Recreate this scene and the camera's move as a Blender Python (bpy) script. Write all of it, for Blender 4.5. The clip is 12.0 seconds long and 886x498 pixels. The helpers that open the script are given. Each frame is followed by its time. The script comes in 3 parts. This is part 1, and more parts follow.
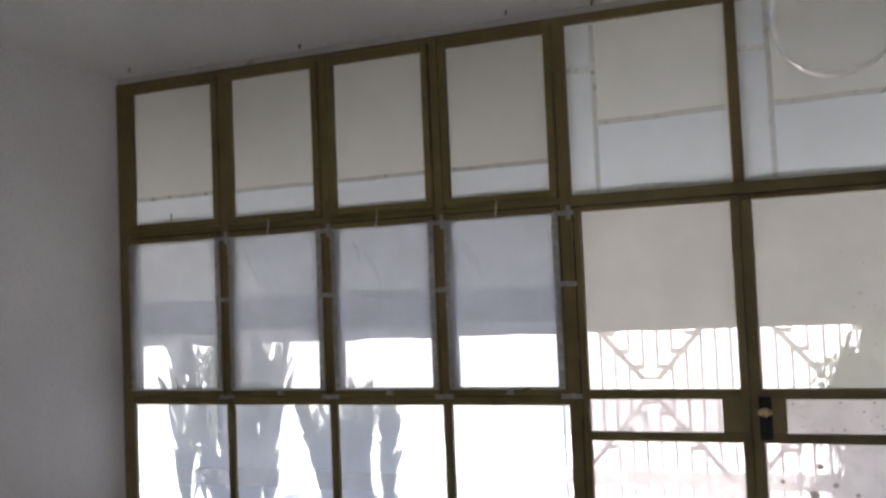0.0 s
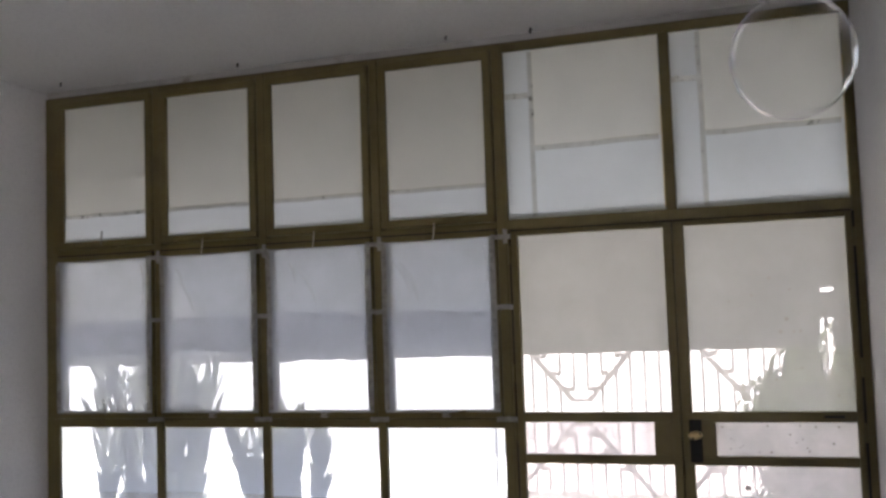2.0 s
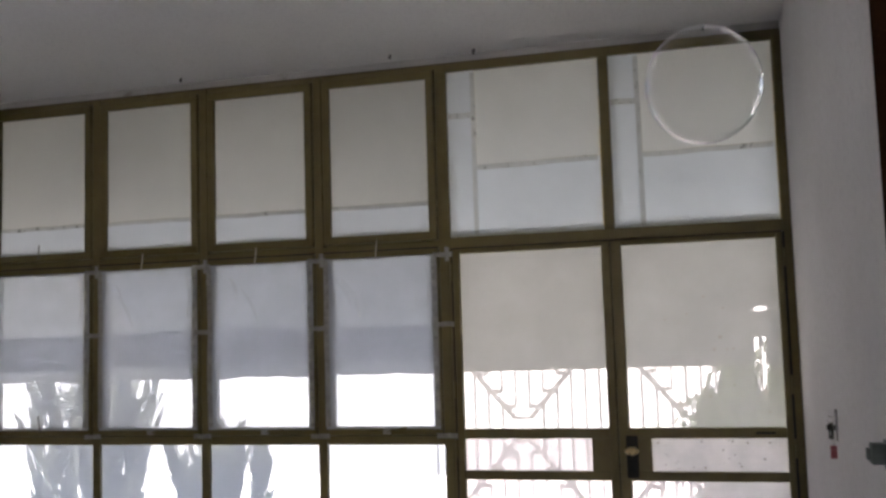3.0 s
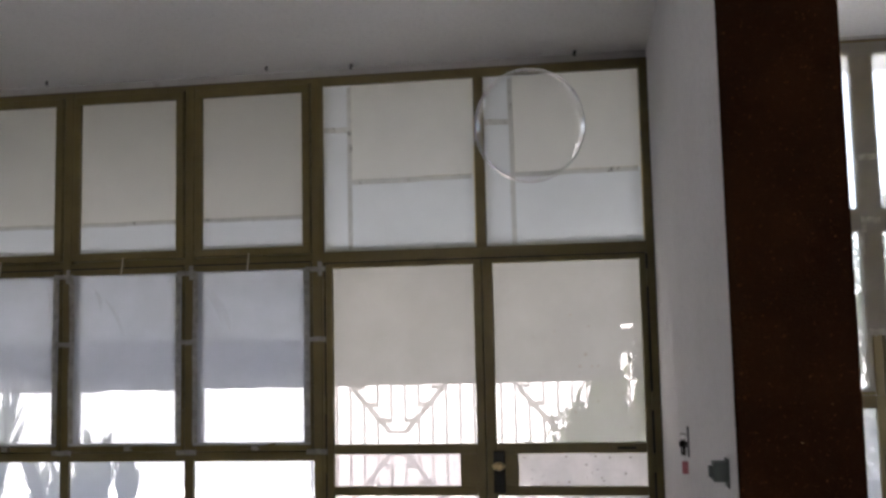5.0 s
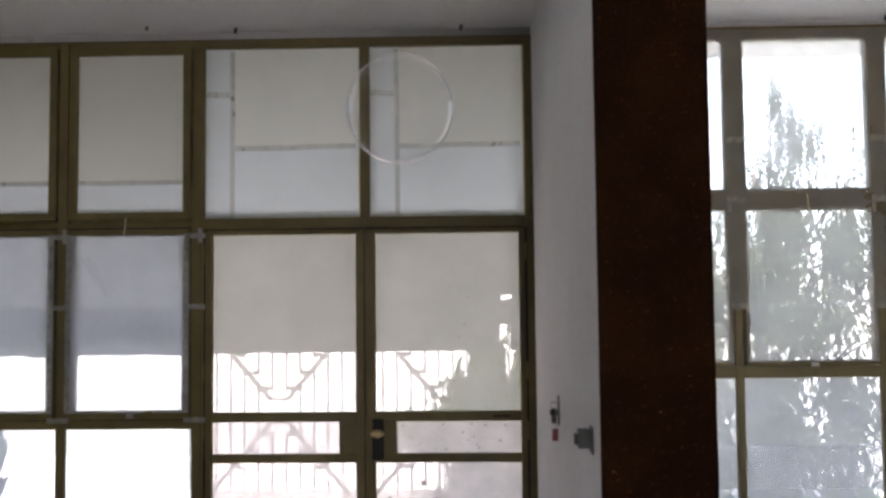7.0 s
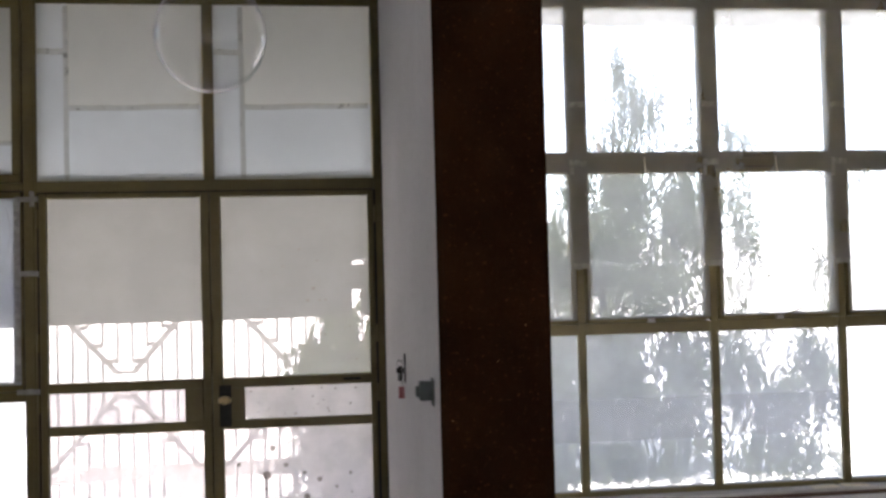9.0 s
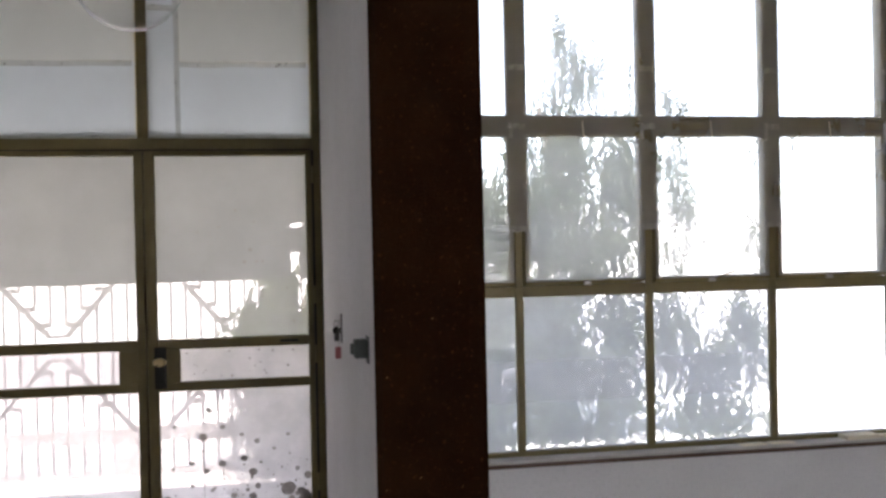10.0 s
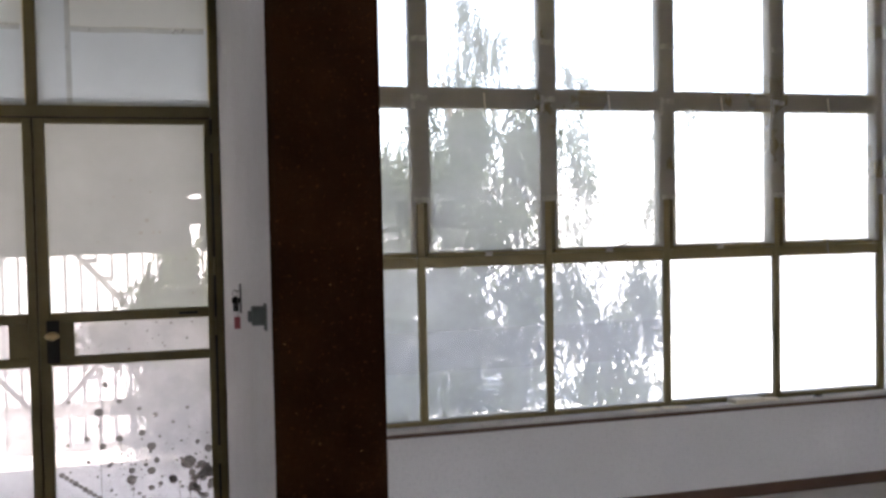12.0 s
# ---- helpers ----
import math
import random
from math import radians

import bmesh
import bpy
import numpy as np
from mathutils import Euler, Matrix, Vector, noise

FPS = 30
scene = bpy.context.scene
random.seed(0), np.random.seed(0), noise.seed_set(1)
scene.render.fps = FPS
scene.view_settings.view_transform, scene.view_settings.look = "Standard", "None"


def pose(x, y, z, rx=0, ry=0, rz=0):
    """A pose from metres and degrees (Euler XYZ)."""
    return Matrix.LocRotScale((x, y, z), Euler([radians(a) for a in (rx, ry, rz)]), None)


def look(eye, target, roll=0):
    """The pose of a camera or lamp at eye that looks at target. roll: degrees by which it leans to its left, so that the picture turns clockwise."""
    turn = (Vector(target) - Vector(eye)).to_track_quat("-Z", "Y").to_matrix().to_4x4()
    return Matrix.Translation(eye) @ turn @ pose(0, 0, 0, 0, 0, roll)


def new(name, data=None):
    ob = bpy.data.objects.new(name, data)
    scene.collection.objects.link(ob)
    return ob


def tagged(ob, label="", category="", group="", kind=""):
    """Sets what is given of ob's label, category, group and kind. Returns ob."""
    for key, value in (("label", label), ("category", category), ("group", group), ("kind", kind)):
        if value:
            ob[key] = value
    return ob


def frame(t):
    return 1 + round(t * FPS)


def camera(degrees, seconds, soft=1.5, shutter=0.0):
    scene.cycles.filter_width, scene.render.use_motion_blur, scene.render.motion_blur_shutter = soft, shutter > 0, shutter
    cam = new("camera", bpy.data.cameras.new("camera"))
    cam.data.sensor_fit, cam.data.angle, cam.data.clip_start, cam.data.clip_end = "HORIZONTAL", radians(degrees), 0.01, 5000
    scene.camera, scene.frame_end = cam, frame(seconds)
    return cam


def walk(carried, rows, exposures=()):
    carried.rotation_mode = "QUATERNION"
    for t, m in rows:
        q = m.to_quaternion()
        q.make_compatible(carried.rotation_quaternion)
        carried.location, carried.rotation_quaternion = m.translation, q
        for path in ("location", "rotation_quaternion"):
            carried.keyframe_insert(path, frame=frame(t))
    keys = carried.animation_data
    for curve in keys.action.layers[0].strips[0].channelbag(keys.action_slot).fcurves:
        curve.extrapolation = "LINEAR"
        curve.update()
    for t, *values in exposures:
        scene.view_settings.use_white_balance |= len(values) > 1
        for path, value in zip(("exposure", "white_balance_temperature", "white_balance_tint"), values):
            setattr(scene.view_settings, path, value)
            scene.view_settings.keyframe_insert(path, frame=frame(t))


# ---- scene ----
cam = camera(49.2, 12.0, soft=2.8)
PATH = [
    (0, (1.293, 0.124, 1.581), (0.5325, 1.9705, 1.6857), -2.42),
    (0.5, (1.281, 0.125, 1.592), (0.5351, 1.9787, 1.6835), -2.26),
    (1, (1.268, 0.109, 1.593), (0.5456, 1.9705, 1.6996), -2.20),
    (1.5, (1.259, 0.095, 1.584), (0.5847, 1.9741, 1.7077), -2.04),
    (2, (1.257, 0.098, 1.594), (0.6357, 1.9934, 1.7348), -1.99),
    (2.5, (1.251, 0.074, 1.596), (0.6850, 1.9855, 1.7565), -1.82),
    (3, (1.287, 0.067, 1.587), (0.7744, 1.9925, 1.7614), -1.77),
    (5, (1.352, 0.065, 1.608), (1.0715, 2.0355, 1.7989), -1.27),
    (5.5, (1.357, 0.049, 1.617), (1.1297, 2.0279, 1.7945), -0.80),
    (6, (1.366, 0.031, 1.618), (1.1977, 2.0179, 1.7748), -0.86),
    (6.5, (1.371, 0.025, 1.621), (1.2615, 2.0175, 1.7614), -0.41),
    (7, (1.377, 0.026, 1.616), (1.3273, 2.0214, 1.7379), -0.58),
    (7.5, (1.385, 0.020, 1.616), (1.4210, 2.0174, 1.7133), -0.84),
    (9.5, (1.436, 0.029, 1.550), (1.7360, 2.0067, 1.5763), -1.37),
    (10, (1.445, 0.028, 1.541), (1.8021, 1.9957, 1.5297), -1.19),
    (10.5, (1.459, 0.033, 1.530), (1.8600, 1.9928, 1.5188), -1.32),
    (11, (1.462, 0.029, 1.526), (1.9185, 1.9760, 1.5035), -1.46),
    (11.5, (1.462, 0.018, 1.522), (1.9641, 1.9538, 1.4788), -1.20),
    (12, (1.464, 0.011, 1.514), (2.0076, 1.9346, 1.4495), -1.14),
]
walk(cam, [(t, look(eye, target, roll)) for t, eye, target, roll in PATH], [(0, 2.35, 6120, 18), (12, 2.35, 6120, 18)])

# ---- daylight ----
SUN_ELEVATION, SUN_AZIMUTH = radians(55), radians(200)
world = bpy.data.worlds.new("daylight")
scene.world = world
world.use_nodes = True
wn = world.node_tree.nodes
sky = wn.new("ShaderNodeTexSky")
sky.sky_type, sky.sun_disc = "NISHITA", False
sky.sun_elevation, sky.sun_rotation = SUN_ELEVATION, SUN_AZIMUTH
sky.air_density, sky.dust_density = 1.0, 1.5
wn["Background"].inputs["Strength"].default_value = 0.15
hazy = wn.new("ShaderNodeHueSaturation")
hazy.inputs["Saturation"].default_value = 0.42
world.node_tree.links.new(sky.outputs["Color"], hazy.inputs["Color"])
world.node_tree.links.new(hazy.outputs["Color"], wn["Background"].inputs["Color"])
sun = new("sun", bpy.data.lights.new("sun", "SUN"))
sun.data.energy, sun.data.angle, sun.data.color = 5.0, radians(0.5), (1.0, 0.95, 0.88)
to_sun = Vector((math.sin(SUN_AZIMUTH) * math.cos(SUN_ELEVATION), math.cos(SUN_AZIMUTH) * math.cos(SUN_ELEVATION), math.sin(SUN_ELEVATION)))
sun.matrix_world = look(to_sun * 30, (0, 0, 0))


# ---- materials ----
def node_mat(name):
    m = bpy.data.materials.new(name)
    m.use_nodes = True
    m.node_tree.nodes.clear()
    n, l = m.node_tree.nodes, m.node_tree.links
    out = n.new("ShaderNodeOutputMaterial")
    return m, n, l, out


def place_coords(n, l, stretch=(1, 1, 1)):
    g = n.new("ShaderNodeNewGeometry")
    mp = n.new("ShaderNodeMapping")
    mp.inputs["Scale"].default_value = stretch
    l.new(g.outputs["Position"], mp.inputs["Vector"])
    return mp.outputs["Vector"]


def blotch(n, l, vec, scale, detail=5.0, low=0.35, high=0.65, rough=0.55):
    t = n.new("ShaderNodeTexNoise")
    t.inputs["Scale"].default_value, t.inputs["Detail"].default_value, t.inputs["Roughness"].default_value = scale, detail, rough
    r = n.new("ShaderNodeMapRange")
    r.inputs["From Min"].default_value, r.inputs["From Max"].default_value = low, high
    l.new(vec, t.inputs["Vector"])
    l.new(t.outputs["Fac"], r.inputs["Value"])
    return r.outputs["Result"]


def mixed(n, l, fac, a, b):
    mx = n.new("ShaderNodeMix")
    mx.data_type = "RGBA"
    if isinstance(fac, float):
        mx.inputs[0].default_value = fac
    else:
        l.new(fac, mx.inputs[0])
    for sock, v in ((mx.inputs[6], a), (mx.inputs[7], b)):
        if isinstance(v, tuple):
            sock.default_value = (*v, 1)
        else:
            l.new(v, sock)
    return mx.outputs[2]


def surface(name, base, worn, rough=0.6, big=1.3, fine=40.0, bump=0.15, stain=None, stain_scale=3.0, stain_low=0.62, stretch=(1, 1, 1), metal=0.0, shine=0.5):
    """Paint, plaster, stone: two scales of tone, optional stains, fine relief."""
    m, n, l, out = node_mat(name)
    vec = place_coords(n, l, stretch)
    p = n.new("ShaderNodeBsdfPrincipled")
    col = mixed(n, l, blotch(n, l, vec, big), base, worn)
    col = mixed(n, l, blotch(n, l, vec, fine, 3.0, 0.5, 0.9), col, tuple(c * 0.8 for c in base))
    if stain:
        col = mixed(n, l, blotch(n, l, vec, stain_scale, 7.0, stain_low, stain_low + 0.1, 0.65), col, stain)
    l.new(col, p.inputs["Base Color"])
    r = n.new("ShaderNodeMapRange")
    r.inputs["To Min"].default_value, r.inputs["To Max"].default_value = rough - 0.1, min(1.0, rough + 0.12)
    l.new(blotch(n, l, vec, fine * 0.5), r.inputs["Value"])
    l.new(r.outputs["Result"], p.inputs["Roughness"])
    p.inputs["Metallic"].default_value = metal
    p.inputs["Specular IOR Level"].default_value = shine
    b = n.new("ShaderNodeBump")
    b.inputs["Strength"].default_value, b.inputs["Distance"].default_value = bump, 0.004
    l.new(blotch(n, l, vec, fine, 6.0, 0.2, 0.8), b.inputs["Height"])
    l.new(b.outputs["Normal"], p.inputs["Normal"])
    l.new(p.outputs[0], out.inputs[0])
    return m


def sheet(name, tint, clear, dirty=0.15, scale=5.0, gloss=0.04, stretch=(1, 1, 1), back=0.3, passing=None, vary=0.93):
    """Hazy glass, plastic film or paper: part clear, part scattering, thin gloss. clear: how much passes straight."""
    m, n, l, out = node_mat(name)
    vec = place_coords(n, l, stretch)
    tr, tl, di, gl = (n.new("ShaderNodeBsdf" + k) for k in ("Transparent", "Translucent", "Diffuse", "Glossy"))
    col = mixed(n, l, blotch(n, l, vec, scale * 0.3, 4.0, 0.3, 0.7), tint, tuple(c * vary for c in tint))
    l.new(col, tl.inputs["Color"])
    l.new(col, di.inputs["Color"])
    passing = passing or tint
    tr.inputs["Color"].default_value = (*passing, 1)
    gl.inputs["Roughness"].default_value = 0.08
    scatter = n.new("ShaderNodeMixShader")
    scatter.inputs[0].default_value = back
    l.new(tl.outputs[0], scatter.inputs[1])
    l.new(di.outputs[0], scatter.inputs[2])
    amount = n.new("ShaderNodeMapRange")
    amount.inputs["To Min"].default_value, amount.inputs["To Max"].default_value = 1 - clear, min(1.0, 1 - clear + dirty)
    l.new(blotch(n, l, vec, scale, 6.0, 0.4, 0.8, 0.6), amount.inputs["Value"])
    body = n.new("ShaderNodeMixShader")
    l.new(amount.outputs["Result"], body.inputs[0])
    l.new(tr.outputs[0], body.inputs[1])
    l.new(scatter.outputs[0], body.inputs[2])
    fr = n.new("ShaderNodeFresnel")
    fr.inputs["IOR"].default_value = 1.0 + gloss * 5
    top = n.new("ShaderNodeMixShader")
    l.new(fr.outputs[0], top.inputs[0])
    l.new(body.outputs[0], top.inputs[1])
    l.new(gl.outputs[0], top.inputs[2])
    l.new(top.outputs[0], out.inputs[0])
    return m


PLASTER = surface("white_plaster", (0.80, 0.79, 0.79), (0.73, 0.72, 0.71), 0.75, 1.1, 55, 0.2, (0.56, 0.54, 0.5), 2.2, 0.68)
# Stained plaster, its base darkened to hold the shade above the windows.
STRIP = surface("shaded_stained_plaster", (0.52, 0.51, 0.49), (0.44, 0.43, 0.41), 0.8, 2.5, 50, 0.3, (0.30, 0.27, 0.23), 6, 0.62)
CEILING = surface("ceiling_paint", (0.92, 0.915, 0.90), (0.87, 0.86, 0.845), 0.85, 0.8, 60, 0.15)
OLIVE = surface("olive_brown_paint", (0.165, 0.129, 0.042), (0.130, 0.102, 0.034), 0.5, 6, 90, 0.25, (0.15, 0.10, 0.055), 14, 0.66)
BROWN = surface("dark_brown_paint", (0.024, 0.0092, 0.003), (0.014, 0.005, 0.0018), 0.8, 5, 150, 0.6, (0.085, 0.037, 0.013), 110, 0.61, shine=0.04)
FLOOR = surface("worn_grey_terrazzo", (0.60, 0.58, 0.54), (0.50, 0.475, 0.44), 0.45, 3, 80, 0.1)
SKIRT = surface("brown_skirting", (0.10, 0.055, 0.03), (0.08, 0.04, 0.025), 0.5, 5, 60, 0.15)
STONE = surface("sill_stone", (0.55, 0.53, 0.49), (0.42, 0.40, 0.36), 0.6, 5, 70, 0.25, (0.25, 0.22, 0.18), 9, 0.62)
CONCRETE = surface("sunlit_concrete", (0.76, 0.74, 0.69), (0.68, 0.66, 0.61), 0.9, 0.5, 20, 0.4)
# Darker colour for the invented far ground, to tone down its brightness.
FARGROUND = surface("dimmed_far_ground", (0.36, 0.35, 0.335), (0.31, 0.30, 0.29), 0.9, 0.4, 20, 0.4, (0.26, 0.25, 0.24), 0.9, 0.62)
BACKDROP = surface("backdrop_render", (0.40, 0.39, 0.37), (0.34, 0.33, 0.31), 0.9, 0.5, 20, 0.3)
RENDERED = surface("outer_render", (0.6, 0.58, 0.54), (0.5, 0.48, 0.45), 0.9, 0.9, 30, 0.3)
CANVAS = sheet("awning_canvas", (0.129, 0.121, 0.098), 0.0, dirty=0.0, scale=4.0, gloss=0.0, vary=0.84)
GLASS = sheet("clear_glass", (0.97, 0.98, 0.97), 0.97, dirty=0.02)
DIRTY = sheet("dusty_glass", (0.975, 0.955, 0.92), 0.74, dirty=0.05, scale=2.2, gloss=0.02, vary=0.96)
GRIMY = sheet("grimy_glass", (0.965, 0.925, 0.905), 0.54, dirty=0.18, scale=5, gloss=0.02)
FILM = sheet("plastic_film", (0.775, 0.822, 0.945), 0.46, dirty=0.10, scale=3, back=0.36, passing=(0.93, 0.93, 0.92))
HEM = sheet("doubled_film", (0.84, 0.82, 0.80), 0.80, dirty=0.12, scale=4, back=0.3, passing=(0.92, 0.915, 0.91))
LOWFILM = sheet("slack_film", (0.87, 0.89, 0.96), 0.67, dirty=0.12, scale=3, back=0.3, passing=(0.95, 0.95, 0.96))
HAZE = sheet("thin_film", (0.95, 0.945, 0.94), 0.74, dirty=0.08, scale=3, back=0.3)
PAPER = sheet("tracing_paper", (0.965, 0.955, 0.92), 0.05, dirty=0.05, scale=4, back=0.05)
# Dimmed copies of the two door papers: weaker light on the west panes, as colour.
DIMPAPER = sheet("tracing_paper_dimmed", (0.74, 0.72, 0.68), 0.04, dirty=0.05, scale=3, back=0.06, vary=0.86)
DIMBLUEPAPER = sheet("bluish_paper_dimmed", (0.75, 0.77, 0.81), 0.06, dirty=0.05, scale=4, back=0.05)
BLUEPAPER = sheet("thin_bluish_paper", (0.93, 0.96, 1.0), 0.08, dirty=0.05, scale=4, back=0.04)
FOLD = sheet("film_fold", (0.985, 0.985, 1.0), 0.90, dirty=0.1, scale=8, back=0.5)
TAPE = sheet("sticky_tape", (0.94, 0.92, 0.87), 0.82, dirty=0.15, scale=20, back=0.3)
# Amber colour for the golden glints of light beside the top lights.
AMBER = sheet("amber_glint", (1.0, 0.78, 0.36), 0.45, dirty=0.2, scale=60, back=0.1)
FROST = sheet("frosted_tape", (0.95, 0.94, 0.90), 0.68, dirty=0.25, scale=25, back=0.5)
CREAM = surface("cream_paint", (0.70, 0.66, 0.56), (0.6, 0.55, 0.45), 0.5, 20, 100, 0.1)
RAILPAINT = surface("pale_rail_paint", (0.42, 0.41, 0.40), (0.34, 0.33, 0.31), 0.8, 8, 90, 0.2)
FENCEPAINT = surface("grey_fence_paint", (0.10, 0.098, 0.095), (0.075, 0.07, 0.068), 0.8, 8, 90, 0.2)
IRON = surface("grey_iron", (0.20, 0.20, 0.20), (0.14, 0.13, 0.12), 0.5, 8, 90, 0.2)
STEEL = surface("dull_steel", (0.45, 0.44, 0.42), (0.35, 0.33, 0.3), 0.4, 20, 120, 0.1, metal=0.9)
BRASS = surface("worn_brass", (0.75, 0.60, 0.32), (0.6, 0.45, 0.22), 0.3, 20, 100, 0.1, metal=1.0)
BLACK = surface("black_plastic", (0.02, 0.02, 0.018), (0.03, 0.028, 0.022), 0.5, 20, 100, 0.1, shine=0.15)
RED = surface("red_plastic", (0.45, 0.13, 0.14), (0.34, 0.07, 0.08), 0.4, 20, 100, 0.1)
GREENGREY = surface("grey_green_tape", (0.11, 0.13, 0.12), (0.09, 0.105, 0.098), 0.6, 20, 100, 0.1)
CARD = surface("cream_paper", (0.80, 0.74, 0.58), (0.72, 0.66, 0.5), 0.8, 12, 90, 0.1)
BAREWOOD = surface("bare_wood", (0.34, 0.22, 0.10), (0.26, 0.16, 0.07), 0.7, 20, 90, 0.2)
LEAF = surface("tree_leaf", (0.036, 0.044, 0.025), (0.044, 0.052, 0.031), 0.6, 3, 30, 0.1, shine=0.12)
PALMLEAF = surface("palm_leaf", (0.085, 0.09, 0.07), (0.10, 0.105, 0.085), 0.5, 3, 30, 0.1)
BARK = surface("tree_bark", (0.07, 0.055, 0.042), (0.05, 0.04, 0.03), 0.9, 6, 30, 0.6)
SPLASH = sheet("grey_brown_splash", (0.30, 0.275, 0.25), 0.24, dirty=0.3, scale=40, gloss=0.0)


# ---- building helpers ----
def box(bm, x0, x1, y0, y1, z0, z1):
    v = [bm.verts.new((x, y, z)) for x in (x0, x1) for y in (y0, y1) for z in (z0, z1)]
    for a in ((0, 1, 3, 2), (4, 6, 7, 5), (0, 4, 5, 1), (2, 3, 7, 6), (0, 2, 6, 4), (1, 5, 7, 3)):
        bm.faces.new([v[i] for i in a])
    return bm


def boxes(*sizes, bevel=0.0):
    bm = bmesh.new()
    for s in sizes:
        box(bm, *s)
    if bevel:
        bmesh.ops.bevel(bm, geom=bm.edges[:], offset=bevel, segments=1, affect="EDGES")
    return bm


def rod(bm, points, radius, sides=6, closed=True):
    """A round bar through points; radius may be a list."""
    pts = [Vector(p) for p in points]
    rings = []
    for i, p in enumerate(pts):
        d = (pts[min(i + 1, len(pts) - 1)] - pts[max(i - 1, 0)]).normalized()
        a = d.orthogonal().normalized() if abs(d.z) > 0.99 else d.cross(Vector((0, 0, 1))).normalized()
        b = d.cross(a)
        r = radius[i] if isinstance(radius, (list, tuple)) else radius
        rings.append([bm.verts.new(p + r * (math.cos(k * math.tau / sides) * a + math.sin(k * math.tau / sides) * b)) for k in range(sides)])
    for u, w in zip(rings, rings[1:]):
        for k in range(sides):
            bm.faces.new((u[k], u[(k + 1) % sides], w[(k + 1) % sides], w[k]))
    if closed:
        bm.faces.new(rings[0][::-1])
        bm.faces.new(rings[-1])
    return bm


def part(name, bm, material, parent=None, label="", smooth=False):
    bmesh.ops.recalc_face_normals(bm, faces=bm.faces[:])
    me = bpy.data.meshes.new(name)
    bm.to_mesh(me)
    bm.free()
    me.materials.append(material)
    if smooth:
        me.polygons.foreach_set("use_smooth", [True] * len(me.polygons))
    ob = new(name, me)
    if parent:
        ob.parent = parent
    if label:
        ob["label"] = label
    return ob


def empty(name, at=(0, 0, 0)):
    ob = new(name)
    ob.location = at
    return ob


def pane_sheet(x0, x1, z0, z1, y, cells=8, ripple=0.0, seed=0.0):
    """A thin sheet in the window's plane, with ripples."""
    bm = bmesh.new()
    rows = []
    for i in range(cells + 1):
        row = []
        for j in range(cells + 1):
            x, z = x0 + (x1 - x0) * i / cells, z0 + (z1 - z0) * j / cells
            d = ripple * noise.noise((x * 5 + seed, z * 2.2, seed)) if ripple else 0.0
            row.append(bm.verts.new((x, y + d, z)))
        rows.append(row)
    for a, b in zip(rows, rows[1:]):
        for j in range(cells):
            bm.faces.new((a[j], b[j], b[j + 1], a[j + 1]))
    return bm


def ring(x0, x1, z0, z1, y0, y1, w, bevel=0.003):
    """Four bars round an opening."""
    return boxes((x0, x1, y0, y1, z0, z0 + w), (x0, x1, y0, y1, z1 - w, z1), (x0, x0 + w, y0, y1, z0 + w, z1 - w), (x1 - w, x1, y0, y1, z0 + w, z1 - w), bevel=bevel)


# ---- structure ----
FLOOR_Z, CEIL_Z = -0.165, 3.08
LEFT_X, PIER_X0, PIER_X1, RIGHT_X, BACK_Y, PIER_Y = -2.93, 1.72, 2.012, 5.73, -3.6, 2.57


def structure(name, bm, material, label, category):
    return tagged(part(name, bm, material), label, category, kind="structure")


structure("floor", boxes((LEFT_X - 0.2, RIGHT_X + 0.2, BACK_Y - 0.2, 5.12, FLOOR_Z - 0.12, FLOOR_Z)), FLOOR, "worn grey terrazzo floor of an empty room", "floor")
# Runs 2.8 m past the back wall, unseen, to keep sun out of the opening.
structure("ceiling", boxes((LEFT_X - 0.2, RIGHT_X + 0.2, BACK_Y - 2.8, 5.74, CEIL_Z, CEIL_Z + 0.2)), CEILING, "off-white painted concrete ceiling with fine marks", "ceiling")
structure("wall_west", boxes((LEFT_X - 0.2, LEFT_X, BACK_Y, 5.12, FLOOR_Z, CEIL_Z)), PLASTER, "white plastered wall beside the windows", "wall")
structure("wall_east", boxes((RIGHT_X, RIGHT_X + 0.2, BACK_Y, 5.12, FLOOR_Z, CEIL_Z)), PLASTER, "white plastered wall at the far end", "wall")
# The opening is added out of view, sized to light the room from behind.
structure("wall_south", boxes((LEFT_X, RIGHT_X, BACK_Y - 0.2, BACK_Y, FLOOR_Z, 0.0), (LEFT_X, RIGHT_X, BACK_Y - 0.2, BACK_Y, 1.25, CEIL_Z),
    (LEFT_X, 1.5, BACK_Y - 0.2, BACK_Y, 0.0, 1.25), (5.6, RIGHT_X, BACK_Y - 0.2, BACK_Y, 0.0, 1.25)), PLASTER, "white plastered back wall with an added unseen opening for fill light", "wall")
# Unseen masses added on both sides to keep stray light off the panes.
structure("shade_block_west", boxes((-13.0, LEFT_X - 0.2, BACK_Y - 0.2, 5.12, -0.40, CEIL_Z + 0.2)), RENDERED, "unseen rendered mass added beside the room to block side light", "wall")
structure("shade_block_east", boxes((RIGHT_X + 0.2, 12.0, BACK_Y - 0.2, 5.12, -0.40, CEIL_Z + 0.2)), RENDERED, "unseen rendered mass added beside the room to block side light", "wall")
structure("partition_wall", boxes((PIER_X0, PIER_X1, PIER_Y, 5.12, FLOOR_Z, CEIL_Z), bevel=0.006), PLASTER, "short white plastered partition wall between two bays", "wall")
structure("wall_lintel_west", boxes((LEFT_X, PIER_X0, 5.02, 5.12, 3.03, CEIL_Z)), STRIP, "narrow stained plaster strip above the steel windows, shade in its colour", "wall")
